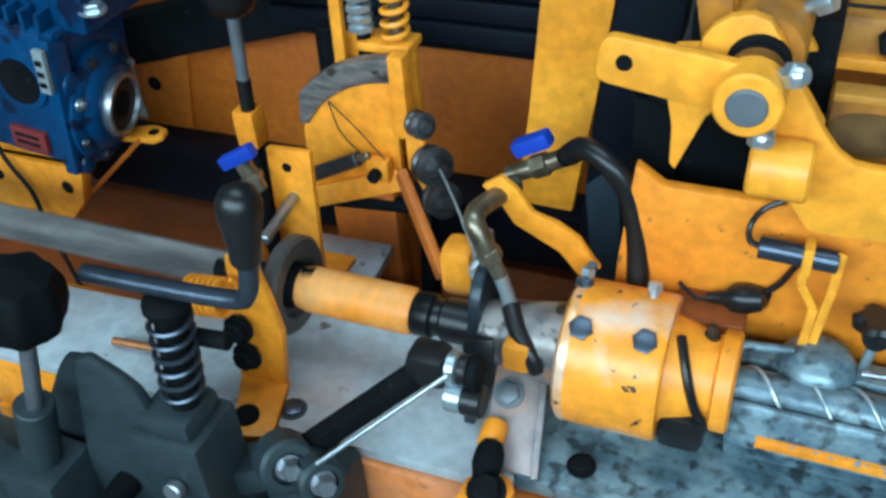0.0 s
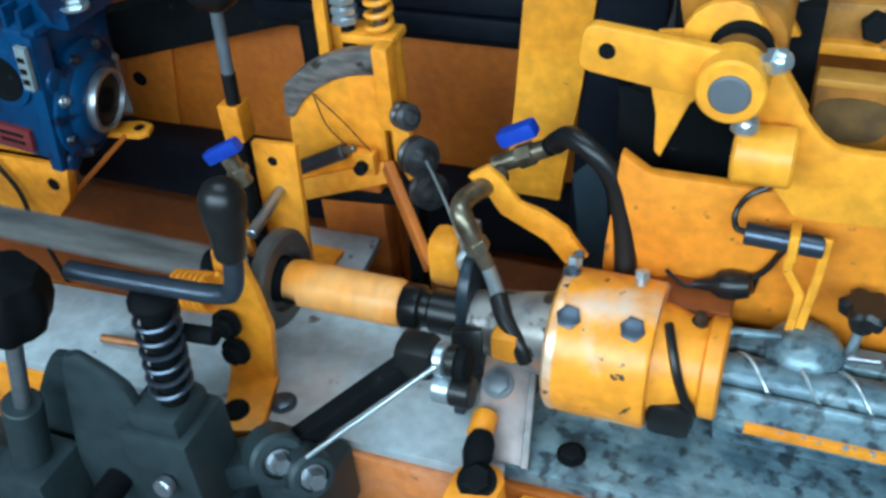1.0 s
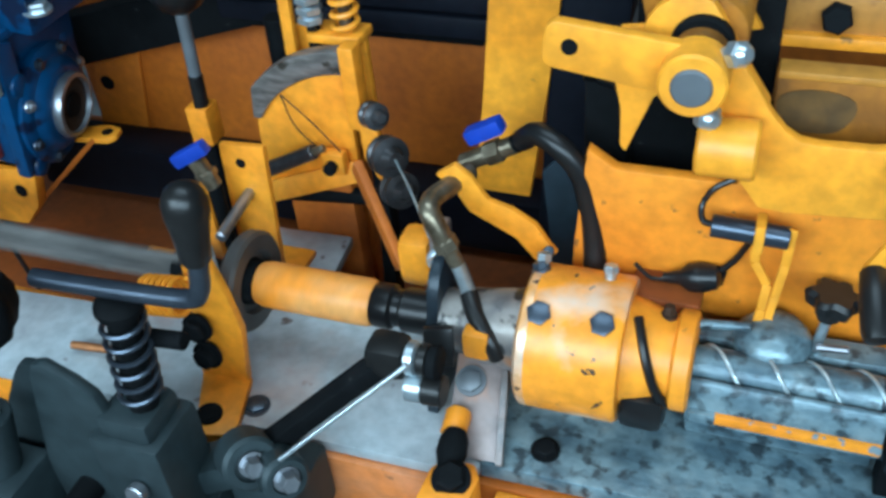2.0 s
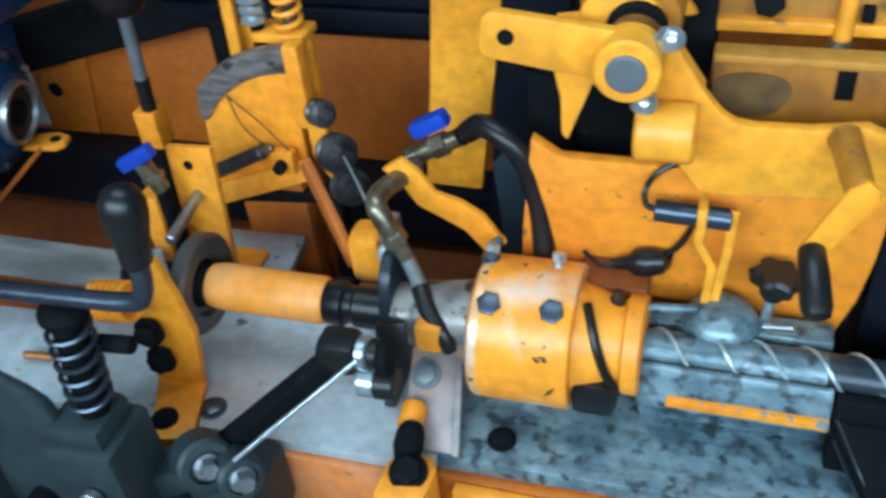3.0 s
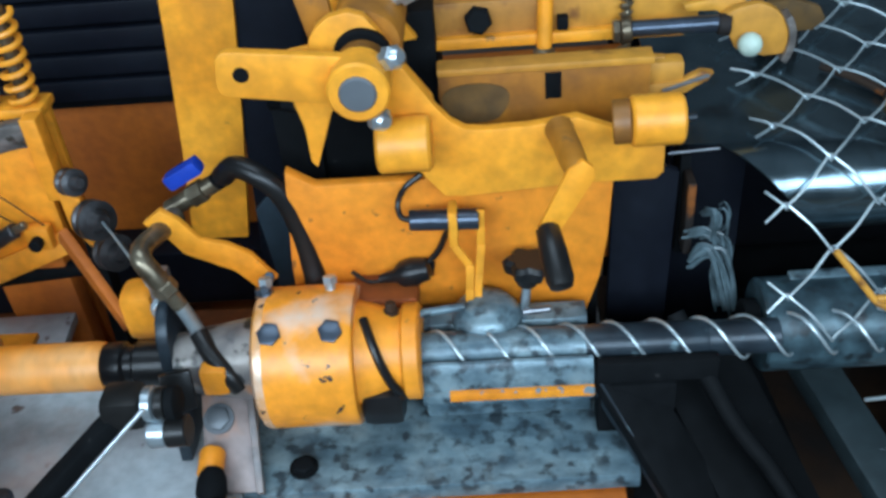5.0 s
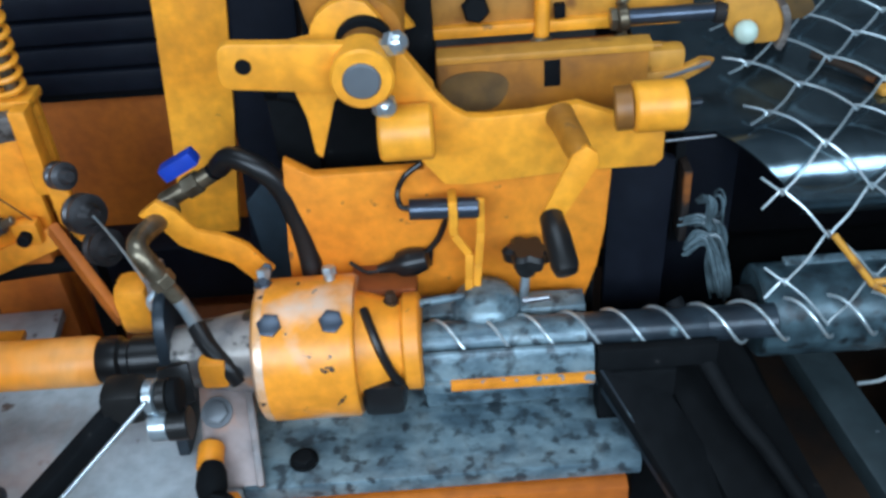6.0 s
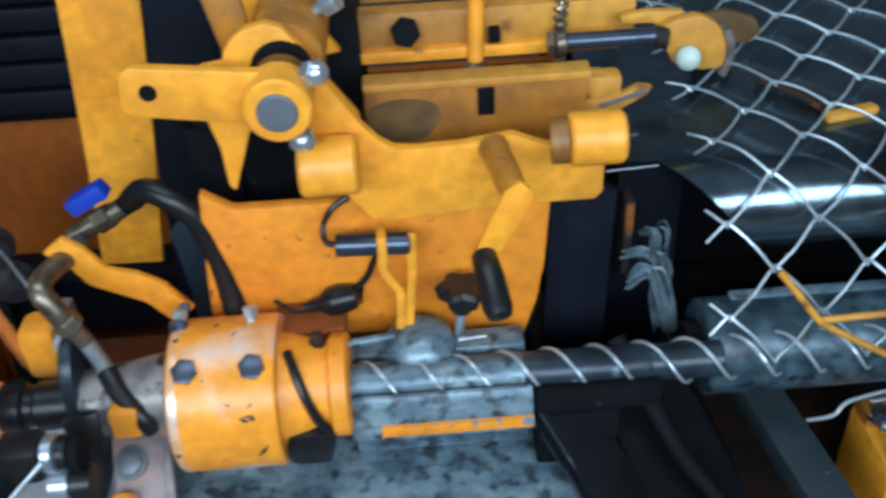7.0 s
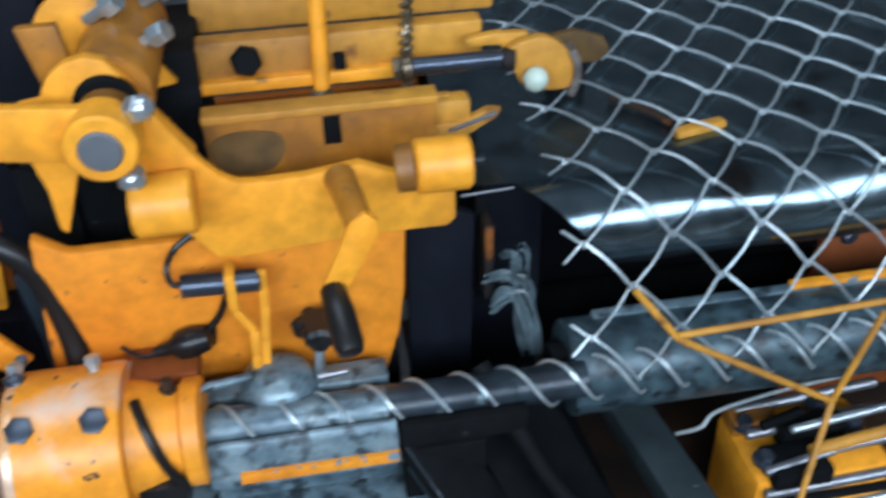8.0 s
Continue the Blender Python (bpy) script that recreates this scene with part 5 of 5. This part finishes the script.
def latch():
    l = thing("latch_arm", "oily yellow latch arm with a blued rod", "latch")
    part("rod", rod((0.396, 0.200, 1.173), (0.490, 0.200, 1.173), 0.0088), BLUING, l, "blued steel rod")
    part("rod_collar", rod((0.386, 0.200, 1.172), (0.397, 0.200, 1.173), 0.013), BRASS, l)
    part("rod_nut", hexbolt((0.378, 0.200, 1.172), (1, 0, 0.05), 0.0125, 0.008, None, False), BRASS, l)
    part("rod_end", rod((0.487, 0.200, 1.172), (0.500, 0.198, 1.171), 0.0115), RUST, l)
    part("bridge", plate([(0.452, 1.190), (0.456, 1.182), (0.488, 1.181), (0.505, 1.160), (0.519, 1.170), (0.518, 1.192), (0.480, 1.194)], 0.212, 0.012, 0.003), OILY, l, "oily yellow bridge plate")
    part("seat", box(0.41, 0.46, 0.19, 0.26, 1.062, 1.10, 0.006), SOOT, l)
    part("plate", plate([(0.400, 1.085), (0.440, 1.096), (0.452, 1.116), (0.43, 1.15), (0.400, 1.15)], 0.178, 0.010, 0.003), OILY, l)
    y = thing("cam_plate", "oily yellow cam plate with a worn grey rim", "cam", at=(0.519, 0.196, 1.153))
    part("cam", plate([(-0.012, -0.010), (-0.030, 0.026), (-0.016, 0.036)] + arc(0.0, -0.002, 0.043, 82, -24, 10) + [(0.018, -0.020), (0.004, -0.016)], 0.0, 0.014, 0.004), OILY, y, "oily yellow plate")
    part("rim", plate(arc(0.0, -0.002, 0.050, 34, -32, 8) + arc(0.0, -0.002, 0.042, -32, 34, 8), -0.004, 0.022, 0.002), SCRATCHED, y, "worn grey rim")
    part("ball", lathe((0, -0.010, -0.012), (0, 0, 1), [(0.012 - 0.0128 * math.cos(math.pi * i / 12), 0.0128 * math.sin(math.pi * i / 12)) for i in range(13)], 24), PEARL, y, "pale greenish ball")
    part("cam_pin", rod((0, 0.004, 0), (0, 0.06, 0), 0.007), SOOT, y)
    k = thing("sliding_jaw", "oily yellow pointed jaw that slides under the latch", "jaw", at=(0.40, 0.170, 1.13))
    part("jaw_block", box(0.004, 0.050, -0.002, 0.022, -0.012, 0.018, 0.007), OILY, k, "oily yellow block")
    part("tongue", plate([(-0.02, -0.026), (0.040, -0.024), (0.074, -0.004), (0.080, 0.004), (0.066, 0.006), (0.045, -0.004), (-0.02, -0.006)], -0.006, 0.012, 0.003), OILY, k, "pointed tongue")
    part("worn_edge", beam((0.026, -0.008, -0.012), (0.074, -0.008, 0.003), 0.003, 0.004, 0.001), STEEL, k, "bright worn edge")
    q = thing("plunger", "dull steel plunger sliding in the boss", "plunger", at=(0.364, 0.055, 1.146))
    part("stem", lathe((0, 0, 0), (1, 0, 0), [(0, 0.006), (0.060, 0.006), (0.062, 0.004), (0.074, 0.004)], 18), OILDARK, q)
    part("head", box(0.036, 0.060, -0.015, 0.015, -0.015, 0.013, 0.003), RUST, q, "rusty square head")
    # dark bar with a yellow end, laid on the apron sheet
    t = thing("yellow_ended_bar", "dark bar with a yellow end lying on the apron", "bracket")
    part("arm", pipe([(0.640, 0.300, 1.064), (0.672, 0.268, 1.061), (0.694, 0.238, 1.057)], 0.0055, 10), RUST, t)
    part("end", beam((0.690, 0.218, 1.0535), (0.752, 0.232, 1.0545), 0.016, 0.010, 0.004), OILY, t)
    u = thing("rear_bracket", "oily yellow bracket behind the mesh", "bracket")
    part("lug", plate([(0.560, 1.118), (0.575, 1.138), (0.60, 1.142), (0.635, 1.130), (0.645, 1.112), (0.63, 1.10), (0.60, 1.10)], 0.32, 0.012, 0.004), STAIN, u, "brown oily lug")
    part("post", box(0.58, 0.62, 0.33, 0.36, 1.050, 1.12, 0.003), SOOT, u)
    b = thing("rear_floor_panel", "black panel behind the delivery apron", "panel")
    part("panel", box(0.43, 1.6, 0.60, 0.62, 0.0, 1.02, 0.003), NAVY, b)

    return y, k, q


CAM, JAW, PLUNGER = latch()


def front_rods():
    f = thing("guard_rods", "thin oily yellow rods welded to a triangle", "guard")
    for p, q in (((0.575, 0.010, 1.012), (0.620, -0.005, 0.955)), ((0.620, -0.005, 0.955), (0.812, 0.0, 0.829)), ((0.812, 0.0, 0.829), (0.842, 0.0, 0.95)), ((0.620, -0.002, 0.957), (0.86, 0.01, 0.955)), ((0.812, 0.0, 0.829), (0.760, -0.06, 0.70))):
        part("rod", rod(p, q, 0.0038, 10), OILY, f)
    part("rod_foot", box(0.745, 0.775, -0.075, -0.045, 0.60, 0.71, 0.003), SOOT, f)
    g = thing("wire_clamp_block", "oily yellow clamp block with bright rods", "clamp")
    part("block", box(0.735, 0.90, -0.02, 0.09, 0.60, 0.735, 0.008), YELLOW, g, "oily yellow block")
    for y, z in ((0.0, 0.742), (0.04, 0.748), (0.075, 0.752)):
        part("clamp_rod", rod((0.745, y, z), (0.93, y + 0.01, z + 0.004), 0.0065), STEEL, g, "bright rod")
    part("jaw", box(0.75, 0.82, -0.03, 0.02, 0.728, 0.752, 0.005), SOOT, g)
    part("jaw", box(0.78, 0.86, 0.02, 0.05, 0.735, 0.762, 0.005), SOOT, g)
    part("jaw", box(0.735, 0.790, 0.050, 0.086, 0.733, 0.756, 0.006), BROWN, g)
    for x0, x1, y, z, r, mat in ((0.742, 0.83, -0.016, 0.748, 0.0055, STEEL), (0.80, 0.93, -0.004, 0.758, 0.007, OILY), (0.79, 0.93, 0.024, 0.764, 0.005, ZINC), (0.755, 0.81, 0.03, 0.770, 0.006, SOOT)):
        part("clamp_rod", rod((x0, y, z), (x1, y + 0.012, z + 0.004), r), mat, g)
    for x, y in ((0.748, 0.0), (0.748, 0.055), (0.845, 0.068), (0.87, 0.03)):
        part("clamp_bolt", hexbolt((x, y, 0.750), (0.1, -0.2, 1), 0.010, 0.012), BLUING, g)
    for z, r, mat in ((0.722, 0.0065, STEEL), (0.678, 0.006, ZINC), (0.655, 0.008, BROWN), (0.632, 0.006, STEEL)):
        part("side_rod", rod((0.742, -0.026, z), (0.94, -0.022, z + 0.004), r), mat, g)
    for x in (0.758, 0.80, 0.86):
        part("side_stud", hexbolt((x, -0.021, 0.664), (0, -1, 0.1), 0.008, 0.012), SOOT, g)
    part("front_slot", box(0.745, 0.90, -0.0225, -0.019, 0.690, 0.706, 0.001), SOOT, g, "dark gap")
    w = thing("loose_wire", "bent bright wire lying above the clamp block", "wire")
    part("strand", pipe([(0.668, 0.06, 0.745), (0.70, 0.062, 0.748), (0.722, 0.07, 0.762), (0.80, 0.075, 0.775), (0.90, 0.08, 0.782)], 0.0025, 7), WIRE, w)


front_rods()


# ---- what moves ----
def motions():
    y, z = AXIS
    rows = [(k * 0.1, pose(-0.28, y, z, 82 * k)) for k in range(81)]
    walk(SPINDLE, rows)
    walk(SHAFT, [(k * 0.1, pose(-0.80, y, z, 82 + 82 * k)) for k in range(81)])
    lead = 0.0965
    for s in SPIRALS:
        walk(s, [(k * 0.25, pose(0.0195 * k * 0.25, y, z - 0.004, 360 * 0.0195 * k * 0.25 / lead)) for k in range(33)])
    swing = ((0.0, -7.5), (4.7, -7.5), (5.8, -6.5), (6.0, -5), (6.1, -1), (6.2, 4), (6.3, 10), (6.4, 23), (6.5, 26.5), (6.6, 20), (6.7, 6), (6.8, -4), (7.0, -7), (8.0, -7))
    slide = ((0.0, 0, 0), (4.7, 0, 0), (5.8, 0, 0), (6.0, 0, 0.004), (6.1, 16, 0.014), (6.2, 62, 0.034), (6.3, 80, 0.052), (6.4, 84, 0.066), (6.5, 84, 0.068), (6.6, 80, 0.058), (6.7, 58, 0.030), (6.8, 16, 0.008), (6.9, 3, 0.002), (7.0, 0, 0), (8.0, 0, 0))
    walk(CAM, [(t, pose(0.519, 0.196, 1.153, 0, a, 0)) for t, a, d in slide])
    walk(JAW, [(t, pose(0.400 + d, 0.170, 1.130 - 0.12 * d)) for t, a, d in slide])
    walk(PLUNGER, [(t, pose(0.364 + d, 0.055, 1.146)) for t, a, d in slide])
    walk(ARM, [(t, pose(0.126, 0.03, 1.206, 0, -a, 0)) for t, a in swing])


motions()
